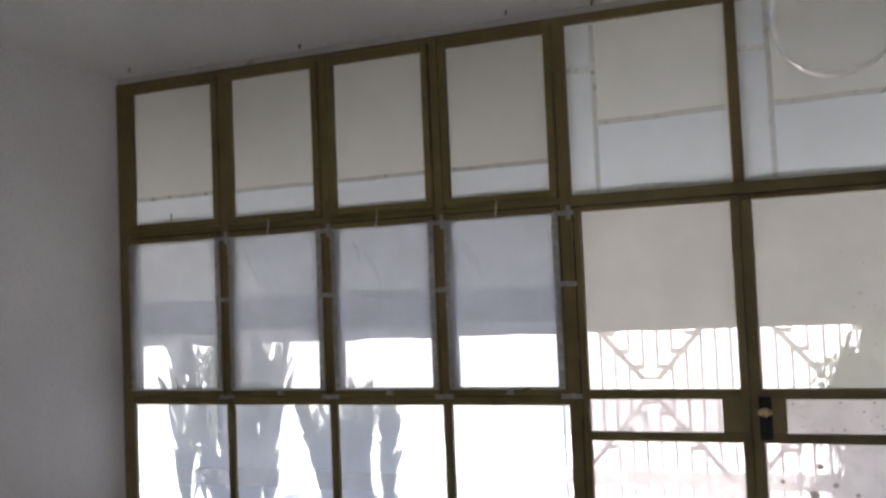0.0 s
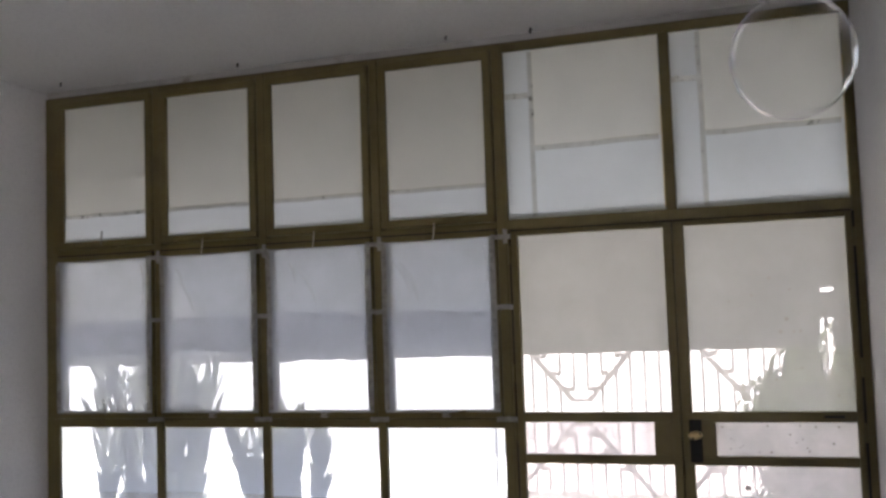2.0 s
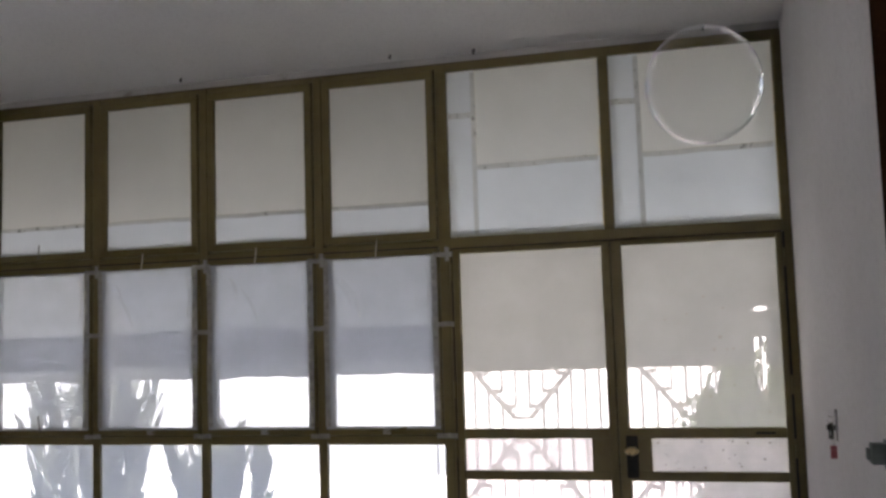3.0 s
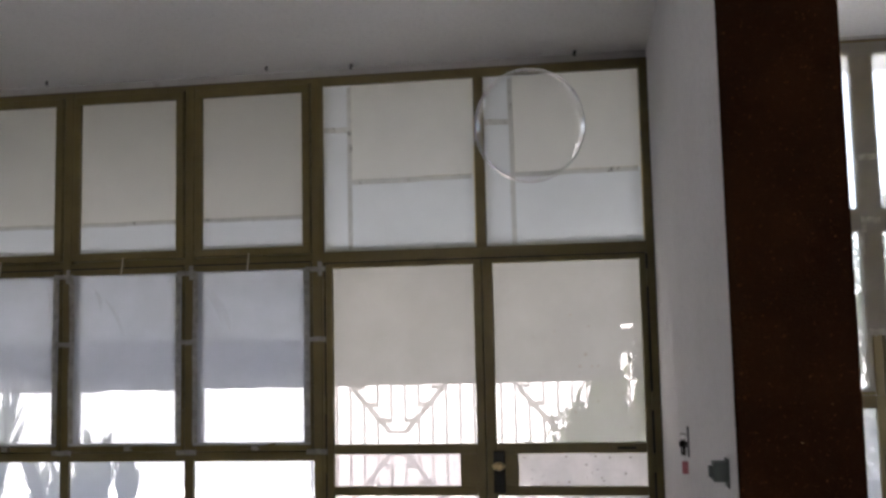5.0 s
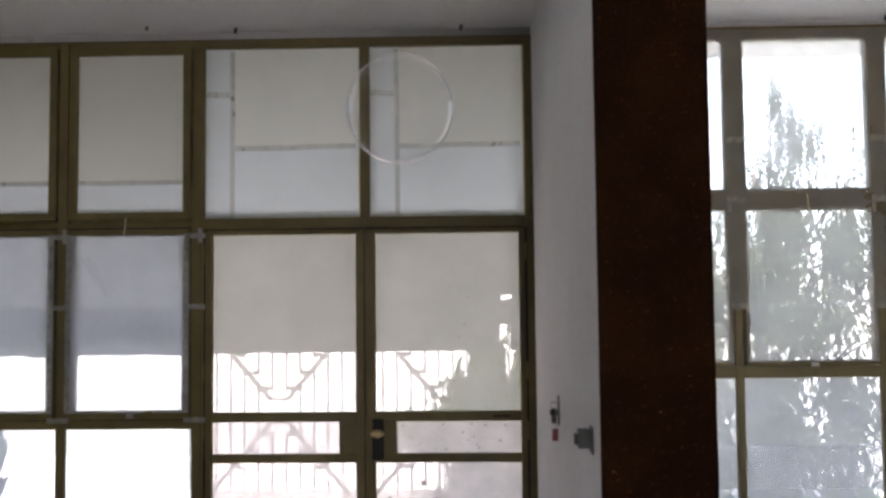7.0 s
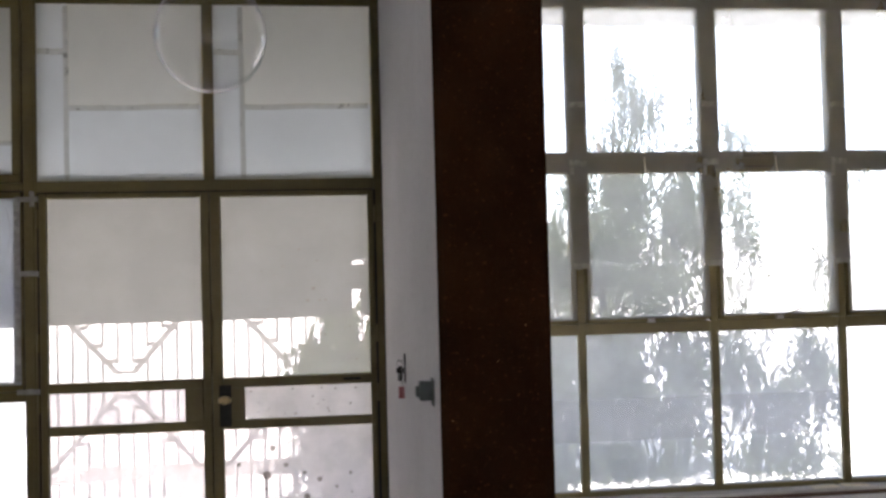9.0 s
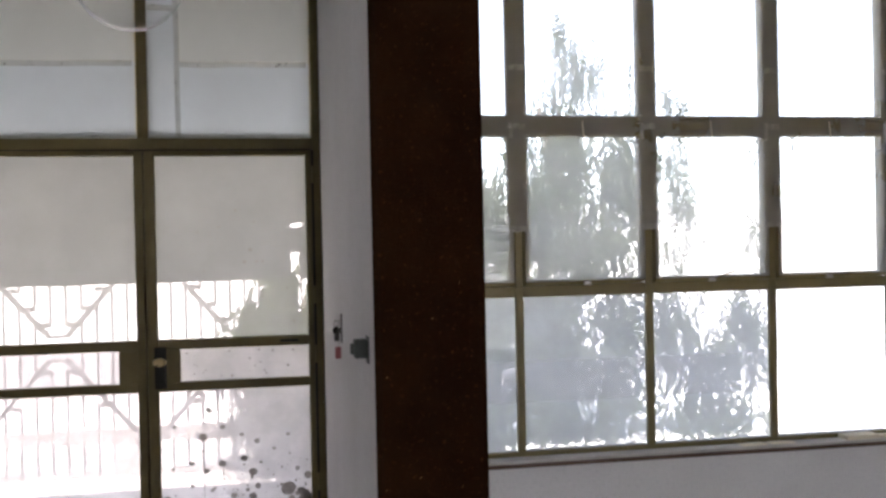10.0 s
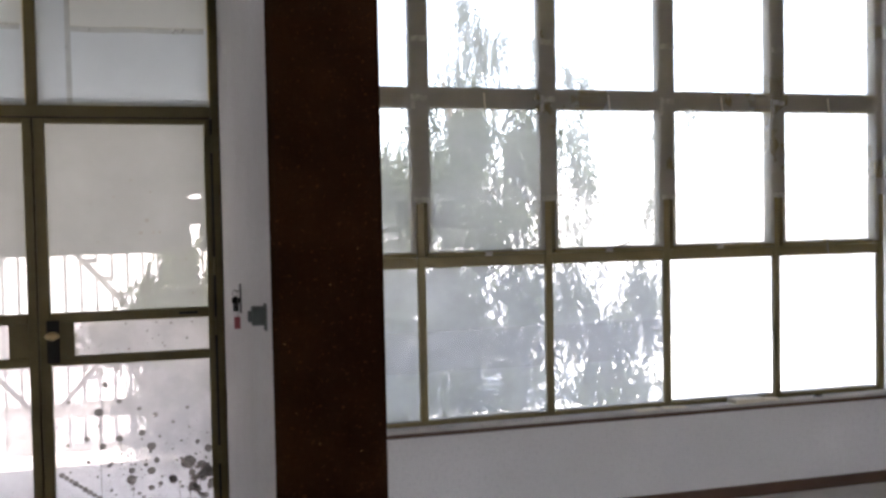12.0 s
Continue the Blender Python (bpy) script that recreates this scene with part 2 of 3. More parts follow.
structure("wall_lintel_east", boxes((PIER_X1, RIGHT_X, 5.02, 5.12, 3.05, CEIL_Z)), STRIP, "narrow stained plaster strip above the steel windows, shade in its colour", "wall")
structure("wall_parapet_west", boxes((LEFT_X, -0.02, 4.996, 5.12, FLOOR_Z, 0.369)), PLASTER, "low white plastered wall under the window", "wall")
structure("wall_parapet_east", boxes((PIER_X1, RIGHT_X, 4.98, 5.12, FLOOR_Z, 0.3715), (PIER_X1, RIGHT_X, 4.996, 5.12, 0.372, 0.3975)), PLASTER, "low white plastered wall under the window", "wall")
structure("baseboard", boxes((PIER_X1, RIGHT_X, 4.962, 4.98, FLOOR_Z, FLOOR_Z + 0.07), bevel=0.003), SKIRT, "dark brown skirting along the low wall", "baseboard")
structure("trim_west", boxes((LEFT_X, PIER_X0, 5.006, 5.0195, 3.0305, 3.037)), SKIRT, "thin dark joint above the window frame", "trim")
structure("trim_east", boxes((PIER_X1, RIGHT_X, 5.006, 5.0195, 3.0505, 3.058)), SKIRT, "thin dark joint above the window frame", "trim")
# brown face on the partition's end
tagged(part("end_panel", boxes((PIER_X0 - 0.004, PIER_X1 + 0.004, PIER_Y - 0.018, PIER_Y - 0.002, FLOOR_Z, CEIL_Z - 0.002), bevel=0.004), BROWN), "dark brown painted board on the partition's end", "panel", kind="structure")


def sash(parent, x0, x1, z0, z1, w, glass=GLASS):
    """An opening sash: frame and pane."""
    s = part("sash", ring(x0, x1, z0, z1, 4.982, 5.03, w), OLIVE, parent)
    part("pane", boxes((x0 + w - 0.003, x1 - w + 0.003, 5.008, 5.012, z0 + w - 0.003, z1 - w + 0.003)), glass, s)
    return s


def steel_window(name, label, edges, mull_w, sash_w, rows, top):
    """A grid of sashes over a fixed row. edges: centres of the uprights; rows: (z0, z1) of each row between transoms."""
    w = tagged(empty(name, (0, 0, 0)), label, "window", kind="structure")
    zlo = rows[-1][0] - 0.03
    for i, x in enumerate(edges):
        part("mullion", boxes((x - mull_w / 2, x + mull_w / 2, 4.994, 5.055, rows[1][0], top), (x - mull_w / 2, x + mull_w / 2, 4.994, 5.027, zlo, rows[1][0] - 0.0005),
            (x - mull_w / 2 - 0.016, x + mull_w / 2 + 0.016, 5.0555, 5.07, rows[1][0], top), bevel=0.003), OLIVE, w)
    for a, b in zip(edges, edges[1:]):
        x0, x1 = a + mull_w / 2, b - mull_w / 2
        levels = [(rows[0][1], top)] + [(rows[i + 1][1], rows[i][0]) for i in range(len(rows) - 1)] + [(zlo, rows[-1][0])]
        for z0, z1 in levels:
            part("transom", boxes((x0, x1, 4.997, 5.05, z0, z1), (x0 + 0.004, x1 - 0.004, 5.0505, 5.066, z0 - (0.001 if z0 < 1.3 else 0.018), z1 + (0.022 if z0 > 0.6 else 0.001)), bevel=0.003), OLIVE, w)
        # Black strip standing in for the shadowed gap above the sash.
        part("gap_shadow", boxes((x0 + 0.006, x1 - 0.006, 4.986, 4.996, rows[1][1] - 0.004, rows[1][1] + 0.003)), BLACK, w)
        for k, (z0, z1) in enumerate(rows):
            if k < 2:
                sash(w, x0 + 0.007, x1 - 0.007, z0 + (0.011 if k == 0 else 0.005), z1 - 0.005, sash_w)
            else:
                part("pane", boxes((x0 - 0.0, x1 + 0.0, 5.018, 5.022, z0, z1)), GLASS, w)
    return w


WEST_EDGES = [-2.86, -2.124, -1.427, -0.726, -0.022]
WEST_ROWS = [(2.075, 3.003), (1.058, 2.044), (0.40, 1.010)]
west = steel_window("window_1", "olive-brown steel window with three rows of panes, papered and filmed", WEST_EDGES, 0.05, 0.042, WEST_ROWS, 3.03)
part("jamb", boxes((LEFT_X + 0.001, -2.8855, 5.0, 5.055, 0.37, 3.03), bevel=0.002), OLIVE, west)
EAST_EDGES = [2.04, 2.754, 3.481, 4.206, 4.932, 5.667]
EAST_ROWS = [(2.173, 3.01), (1.306, 2.127), (0.428, 1.247)]
east = steel_window("window_2", "olive-brown steel window with three rows of filmed panes", EAST_EDGES, 0.042, 0.026, EAST_ROWS, 3.05)

# sheets taped over the panes
def strip(parent, x0, x1, z0, z1, y, wave=0.0, tape=TAPE):
    """A piece of sticky tape on a pane or a bar."""
    bm = bmesh.new()
    along = x1 - x0 > z1 - z0
    rows = []
    for i in range(9):
        f = i / 8
        k = wave * noise.noise((f * 4 + x0 * 7, z0 * 5, 0.3))
        if along:
            x = x0 + (x1 - x0) * f
            rows.append((bm.verts.new((x, y, z0 + k)), bm.verts.new((x, y, z1 + k))))
        else:
            z = z0 + (z1 - z0) * f
            rows.append((bm.verts.new((x0 + k, y, z)), bm.verts.new((x1 + k, y, z))))
    for p, q in zip(rows, rows[1:]):
        bm.faces.new((p[0], q[0], q[1], p[1]))
    return part("tape", bm, tape, parent)


for i, (a, b) in enumerate(zip(WEST_EDGES, WEST_EDGES[1:])):
    x0, x1 = a + 0.068, b - 0.068
    part("paper_sheet", pane_sheet(x0, x1, 2.275, 2.967, 5.004, 4, 0.002, i), DIMPAPER, west)
    part("paper_sheet", pane_sheet(x0, x1, 2.12, 2.29, 5.000, 4, 0.002, i + 9), DIMBLUEPAPER, west, "bluish white paper")
    strip(west, x0, x1, 2.272, 2.296, 4.996, 0.006)
    part("film_sheet", pane_sheet(a + 0.036, b - 0.036, 1.43 + 0.01 * (i % 2), 2.008, 4.9765, 12, 0.003, i + 20), FILM, west)
    part("film_sheet", pane_sheet(a + 0.034, b - 0.034, 1.096, 1.64 + 0.008 * (i % 3), 4.967, 12, 0.003, i + 25), FILM, west)
    part("hem", pane_sheet(a + 0.04, b - 0.04, 1.432 + 0.01 * (i % 2), 1.632 + 0.008 * (i % 3), 4.9718, 8, 0.001, i + 40), HEM, west, "doubled strip of film")
    part("hem", pane_sheet(a + 0.03, b - 0.03, 0.53, 0.63 + 0.01 * (i % 2), 5.010, 8, 0.001, i + 45), HAZE, west, "doubled strip of film")
    part("film_sheet", pane_sheet(a + 0.022, b - 0.022, 0.41, 1.010, 5.013, 8, 0.002, i + 30), FILM, west)
for i, x in enumerate(WEST_EDGES[1:]):
    for z in (2.0, 1.635, 1.06):
        strip(west, x - 0.055, x + 0.055, z - 0.012, z + 0.014, 4.960, 0.004, FROST)
    for dx in (0.014,):
        strip(west, x + dx, x + dx + 0.024, 1.965, 2.04, 4.9585, 0.003, FROST)
def crease(parent, x, z, dx, dz, width, y):
    """A fold of doubled film."""
    bm = bmesh.new()
    rows = []
    for k in range(10):
        f = k / 9
        w = width * math.sin(math.pi * min(1.0, 0.12 + f * 0.85))
        px, pz = x + dx * f + 0.012 * math.sin(f * 4), z + dz * f
        rows.append((bm.verts.new((px - w, y, pz)), bm.verts.new((px + w, y - 0.003, pz))))
    for p, q in zip(rows, rows[1:]):
        bm.faces.new((p[0], q[0], q[1], p[1]))
    return part("crease", bm, FOLD, parent)


fold = random.Random(4)
for i, (a, b) in enumerate(zip(WEST_EDGES, WEST_EDGES[1:])):
    for k in range(2 if i else 0):
        x = a + 0.09 + fold.uniform(0, 0.16)
        crease(west, x, 1.96 - fold.uniform(0, 0.1), fold.uniform(0.03, 0.14), -fold.uniform(0.12, 0.22), fold.uniform(0.010, 0.022), 4.9635 - 0.001 * k)
    crease(west, b - 0.10, 1.97, 0.02, -0.25, 0.006, 4.9638)
    for x in (a + 0.034, b - 0.062):
        strip(west, x, x + 0.028, 1.11, 1.995, 4.9615, 0.005, FROST)

for z0, z1, y, seed in ((2.45, 3.035, 4.976, 1), (1.605, 2.475, 4.972, 2)):
    part("film_sheet", pane_sheet(PIER_X1 + 0.004, RIGHT_X - 0.01, z0, z1, y, 40, 0.003, seed), HAZE, east, "wide sheet of clear film over the bars")
for i, (a, b) in enumerate(zip(EAST_EDGES, EAST_EDGES[1:])):
    part("film_sheet", pane_sheet(a + 0.03, b - 0.03, 1.327, 1.63, 4.975, 8, 0.003, i * 3), HAZE, east)
    for z0, z1, y in ((0.428, 0.91, 5.0165), (0.68, 1.247, 5.0145)) if i < 3 else ((0.428, 1.247, 5.0155),):
        part("film_sheet", pane_sheet(a + 0.022, b - 0.022, z0, z1, y, 8, 0.0006, i * 3 + z0), LOWFILM, east)
    if i < 3:
        part("hem", pane_sheet(a + 0.023, b - 0.023, 0.685, 0.905, 5.012, 8, 0.001, i + 60), HEM, east, "doubled strip of film")
    for z in (2.46, 1.61, 2.15):
        strip(east, a - 0.045, a + 0.04, z - 0.016, z + 0.014, 4.966, 0.008, FROST)
for i, x in enumerate(EAST_EDGES[1:-1]):
    strip(east, x - 0.05, x - 0.028, 2.09 - 0.01 * i, 2.17, 4.965, 0.003, FROST)


def stay(parent, x, z, up, lean=0.0, paint=IRON):
    """A casement stay: pivot block and a thin peg."""
    s = part("stay", boxes((x - 0.022, x + 0.022, 4.972, 4.982, z - 0.008, z + 0.008), bevel=0.002), OLIVE, parent)
    part("peg", rod(bmesh.new(), [(x, 4.966, z + 0.006), (x + lean * 0.4, 4.962, z + up * 0.55), (x + lean, 4.955, z + up)], 0.0036), paint, s)
    return s


for i, x in enumerate((-1.80, -1.09, -0.385)):
    stay(west, x, 2.09, -0.085, -0.006, CREAM)
stay(west, -2.50, 2.095, 0.085, 0.015)
stay(west, -2.48, 1.08, 0.10, -0.008)
for i, x in enumerate((-1.75, -1.05, -0.35)):
    s = part("lever", rod(bmesh.new(), [(x - 0.20 + 0.05 * i, 4.962, 1.084), (x, 4.955, 1.082), (x + 0.11, 4.95, 1.092 + 0.006 * i)], 0.005), OLIVE, west)
    part("pivot", boxes((x - 0.02, x + 0.02, 4.95, 4.975, 1.07, 1.095), bevel=0.003), STEEL, west)
for x in (3.11, 3.84, 4.55, 5.27):
    stay(east, x, 2.172, -0.085, 0.004, CREAM)
for i, x in enumerate((3.12, 3.83, 4.53)):
    part("lever", rod(bmesh.new(), [(x - 0.12, 4.962, 1.318), (x, 4.955, 1.316), (x + 0.13, 4.95, 1.33 + (0.03 if i == 1 else 0))], 0.005), OLIVE, east)
    part("pivot", boxes((x - 0.02, x + 0.02, 4.95, 4.975, 1.305, 1.325), bevel=0.003), STEEL, east)
stay(east, 5.26, 1.33, -0.08, 0.0)

# ---- double door with lights above ----
door_frame = tagged(empty("door_1"), "olive-brown steel double door with glass panes and top lights", "door", kind="structure")
part("jamb", boxes((0.0035, 0.018, 4.99, 5.06, FLOOR_Z, 3.03), bevel=0.002), OLIVE, door_frame)
part("jamb", boxes((1.678, 1.72, 4.985, 5.06, FLOOR_Z, 3.03), bevel=0.003), OLIVE, door_frame)
part("head", boxes((0.018, 1.678, 4.99, 5.055, 2.984, 3.03), bevel=0.003), OLIVE, door_frame)
part("transom", boxes((0.018, 1.678, 4.988, 5.056, 2.035, 2.091), bevel=0.003), OLIVE, door_frame)
part("mullion", boxes((0.827, 0.878, 4.99, 5.055, 2.091, 2.984), bevel=0.003), OLIVE, door_frame)
part("stop", boxes((0.0, 1.70, 5.034, 5.05, 2.01, 2.034), (0.82, 0.88, 5.034, 5.05, FLOOR_Z, 2.009), (1.66, 1.70, 5.034, 5.05, FLOOR_Z, 2.009), (0.0, 0.045, 5.034, 5.05, FLOOR_Z, 2.009)), OLIVE, door_frame)
# Black strips standing in for the shadowed gaps round the leaves.
part("gap_shadow", boxes((0.024, 1.672, 4.9865, 4.991, 2.029, 2.0345), (0.018, 0.0235, 4.9865, 4.991, FLOOR_Z, 2.0285), (1.6725, 1.684, 4.983, 4.991, FLOOR_Z, 2.0285)), BLACK, door_frame)
for x0, x1 in ((0.018, 0.827), (0.878, 1.678)):
    part("pane", boxes((x0, x1, 5.02, 5.024, 2.091, 2.984)), GLASS, door_frame)
    part("paper_sheet", pane_sheet(x0 + 0.13, x1 - 0.004, 2.455, 2.982, 5.012, 4, 0.002, x0), PAPER, door_frame)
    part("paper_sheet", pane_sheet(x0 + 0.13, x1 - 0.005, 2.093, 2.47, 5.008, 6, 0.003, x0 + 5), BLUEPAPER, door_frame)
    part("paper_sheet", pane_sheet(x0, x0 + 0.15, 2.093, 2.982, 5.005, 6, 0.003, x0 + 8), BLUEPAPER, door_frame)
    # Thin amber strips imitate sunlight leaking in along the pane's edge.
    part("glint_strip", boxes((x1 - 0.005, x1 - 0.0005, 5.0, 5.003, 2.10, 2.62), (x1 - 0.004, x1 - 0.0005, 5.0, 5.003, 2.66, 2.78)), AMBER, door_frame, "amber strip in place of sunlight glinting at the pane's edge")
    strip(door_frame, x0 + 0.13, x0 + 0.155, 2.095, 2.97, 5.002, 0.006)
    strip(door_frame, x0 + 0.156, x1 - 0.02, 2.447, 2.475, 5.002, 0.008)
    strip(door_frame, x0 + 0.004, x0 + 0.13, 2.725, 2.755, 5.002, 0.004)
    strip(door_frame, x0 + 0.004, x1 - 0.01, 2.093, 2.106, 5.002, 0.003)


def leaf(name, x0, x1, lock_x0, lock_x1, g0, g1):
    """A door leaf: stiles, rails, lock panel and three panes."""
    y0, y1 = 4.992, 5.032
    d = part(name, boxes((x0, g0, y0, y1, FLOOR_Z + 0.01, 2.03), (g1, x1, y0, y1, FLOOR_Z + 0.01, 2.03), bevel=0.003), OLIVE, door_frame)
    for z0, z1 in ((2.003, 2.03), (1.042, 1.091), (0.834, 0.879), (FLOOR_Z + 0.01, 0.05)):
        part("rail", boxes((g0, g1, y0 + 0.003, y1 - 0.003, z0, z1), bevel=0.003), OLIVE, d)
    part("lock_panel", boxes((lock_x0, lock_x1, y0 + 0.002, y1 - 0.002, 0.879, 1.042)), OLIVE, d)
    s0, s1 = (g0, lock_x0) if lock_x0 > (g0 + g1) / 2 else (lock_x1, g1)
    for a, b, z0, z1 in ((g0, g1, 1.091, 2.003), (s0, s1, 0.879, 1.042), (g0, g1, 0.05, 0.834)):
        part("pane", boxes((a, b, 5.01, 5.014, z0, z1)), GRIMY if z1 < 1.05 else DIRTY, d)
    return d


left_leaf = leaf("door_leaf", 0.0245, 0.846, 0.715, 0.803, 0.06, 0.803)
right_leaf = leaf("door_leaf", 0.852, 1.672, 0.902, 1.008, 0.902, 1.643)

# ---- outside ----
structure("ground", boxes((-250, 250, -250, 250, -0.60, -0.40)), CONCRETE, "pale sunlit concrete yard", "ground")

# Invented ground strip, added to cut the brightness behind the fence bars.
structure("road", boxes((-120, 120, 13.5, 47.9, -0.3995, -0.385)), FARGROUND, "grey ground added beyond the fence to dim the brightness there", "road")
# Invented sunlit wall, added to cover the duller sky at the horizon.
structure("backdrop", boxes((-90, 90, 48, 48.4, -0.40, 3.2), bevel=0.02), BACKDROP, "long pale wall added far off to whiten the horizon", "wall")

# awning, higher at its far end
AW_Y0, AW_Z0, AW_Y1, AW_Z1 = 5.16, 3.05, 6.9, 1.308
awning = tagged(empty("awning"), "beige canvas awning sloping down outside the windows", "awning")


def awning_point(x, u):
    sag = 0.015 * math.sin(x * 9.0) * u
    return (x, AW_Y0 + (AW_Y1 - AW_Y0) * u, AW_Z0 + (AW_Z1 + 0.005 * x - AW_Z0) * u - (sag if u < 0.98 else (0.022 if x < -0.6 else 0.007) * noise.noise((x * 5, 0, 0)) + (0.012 if x < -0.6 else 0.004) * noise.noise((x * 17, 3, 0))))


def canvas_strip(x0, x1, u0, u1, n):
    bm = bmesh.new()
    us = [u0 + (u1 - u0) * k / 6 for k in range(7)]
    grid = [[bm.verts.new(awning_point(x0 + (x1 - x0) * i / n, u)) for u in us] for i in range(n + 1)]
    for p, q in zip(grid, grid[1:]):
        for k in range(6):
            bm.faces.new((p[k], q[k], q[k + 1], p[k + 1]))
    return bm


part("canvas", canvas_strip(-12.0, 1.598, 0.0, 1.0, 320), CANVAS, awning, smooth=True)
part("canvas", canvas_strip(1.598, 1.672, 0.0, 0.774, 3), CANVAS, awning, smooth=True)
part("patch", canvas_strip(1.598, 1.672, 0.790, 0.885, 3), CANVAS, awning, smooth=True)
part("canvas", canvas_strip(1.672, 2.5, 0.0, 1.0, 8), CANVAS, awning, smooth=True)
part("front_bar", rod(bmesh.new(), [(-12.0, 6.91, 1.285), (1.44, 6.91, 1.338)], 0.012), IRON, awning)
for x in (-11.9, -6.5, 2.45):
    part("arm", rod(bmesh.new(), [(x, 5.14, 2.9), awning_point(x, 0.78)], 0.014), IRON, awning)

# iron fence with stepped diagonals
FY, GZ = 8.7, -0.40
fence = tagged(empty("fence", (0, FY, GZ)), "grey iron bar fence with stepped diagonal pattern", "fence")


def on_fence(name, bm, label="", paint=FENCEPAINT):
    ob = part(name, bm, paint, fence, label)
    ob.location = (0, -FY, -GZ)
    return ob


F0, PITCH, PERIOD, MIRROR, SLOPE = -0.315, 0.125, 1.49, 0.715, 1.14


def diagonal_z(d):
    """Height of the upper diagonals at a distance d from the pattern's middle."""
    return 0.883 + (d - 0.13) * SLOPE


def fence_bar(x, z0, z1):
    on_fence("bar", boxes((x - 0.010, x + 0.010, FY - 0.0055, FY + 0.0055, z0, z1)))


STEP_Z = (0.917, 1.055, 1.21)
for c in (F0 - PERIOD, F0, F0 + PERIOD):
    for s in (-1, 1):
        for k in range(6):
            d = PITCH * (k + 0.5)
            x = c + s * d
            if not -1.15 < x < 2.6:
                continue
            if k < 3:
                fence_bar(x, STEP_Z[k], 1.63)
                low = 2 * MIRROR - STEP_Z[k]
                fence_bar(x, GZ, low)
                if k:
                    fence_bar(x, 2 * MIRROR - diagonal_z(d), diagonal_z(d))
            else:
                fence_bar(x, GZ, 1.63)
for z0, z1 in ((1.61, 1.65), (-0.12, 0.02), (-0.395, -0.35)):
    on_fence("rail", boxes((-1.12, 0.12, FY - 0.022, FY - 0.009, z0, z1), bevel=0.002), "pale flat rail", RAILPAINT)
    on_fence("rail", boxes((0.48, 2.6, FY - 0.022, FY - 0.009, z0, z1), bevel=0.002), "pale flat rail", RAILPAINT)
on_fence("plate", boxes((0.125, 0.475, FY - 0.022, FY - 0.009, -0.395, 0.02), bevel=0.002), "pale metal plate", RAILPAINT)


def slanted(x0, z0, x1, z1, w=0.013):
    bm = bmesh.new()
    d = Vector((x1 - x0, 0, z1 - z0)).normalized()
    q = Vector((-d.z, 0, d.x)) * w
    ring_a = [Vector((x0, y, z0)) + s * q for y, s in ((FY - 0.026, -1), (FY - 0.026, 1), (FY - 0.009, 1), (FY - 0.009, -1))]
    ring_b = [v + Vector((x1 - x0, 0, z1 - z0)) for v in ring_a]
    va, vb = [bm.verts.new(v) for v in ring_a], [bm.verts.new(v) for v in ring_b]
    for k in range(4):
        bm.faces.new((va[k], va[(k + 1) % 4], vb[(k + 1) % 4], vb[k]))
    bm.faces.new(va)
    bm.faces.new(vb[::-1])
    return bm


for c in (F0, F0 + PERIOD):
    for s in (-1, 1):
        on_fence("brace", slanted(c + s * 0.53, diagonal_z(0.53), c + s * 0.075, diagonal_z(0.075), 0.021))
        on_fence("brace", slanted(c + s * 0.075, 2 * MIRROR - diagonal_z(0.075), c + s * 0.62, 2 * MIRROR - diagonal_z(0.62), 0.019))
        for k, z in enumerate(STEP_Z):
            inner, outer = c + s * (PITCH * (k + 0.5) - 0.008), c + s * (0.13 + (z - 0.883) / SLOPE)
            for at in (z, 2 * MIRROR - z):
                on_fence("step", boxes((min(inner, outer), max(inner, outer), FY - 0.024, FY - 0.008, at - 0.019, at + 0.019)))
    for z in (0.817, 2 * MIRROR - 0.817):
        on_fence("step", boxes((c - 0.085, c + 0.085, FY - 0.0245, FY - 0.0085, z - 0.012, z + 0.012)))


# ---- plants outside ----
def leaf_mesh(name, leaves, material, parent, label=""):
    """leaves: (base, tip direction, side direction, length, width)."""
    verts, faces = [], []
    for base, d, side, ln, wd in leaves:
        k = len(verts)
        droop = Vector((0, 0, -0.12 * ln))
        verts += [base, base + d * ln * 0.35 + side * wd, base + d * ln * 0.35 - side * wd, base + d * ln * 0.7 + side * wd * 0.8 + droop * 0.4,
                  base + d * ln * 0.7 - side * wd * 0.8 + droop * 0.4, base + d * ln + droop]
        faces += [(k, k + 2, k + 1), (k + 1, k + 2, k + 4, k + 3), (k + 3, k + 4, k + 5)]
    me = bpy.data.meshes.new(name)
    me.from_pydata([tuple(v) for v in verts], [], faces)
    me.materials.append(material)
    ob = new(name, me)
    ob.parent = parent
    return tagged(ob, label, kind="stuff")


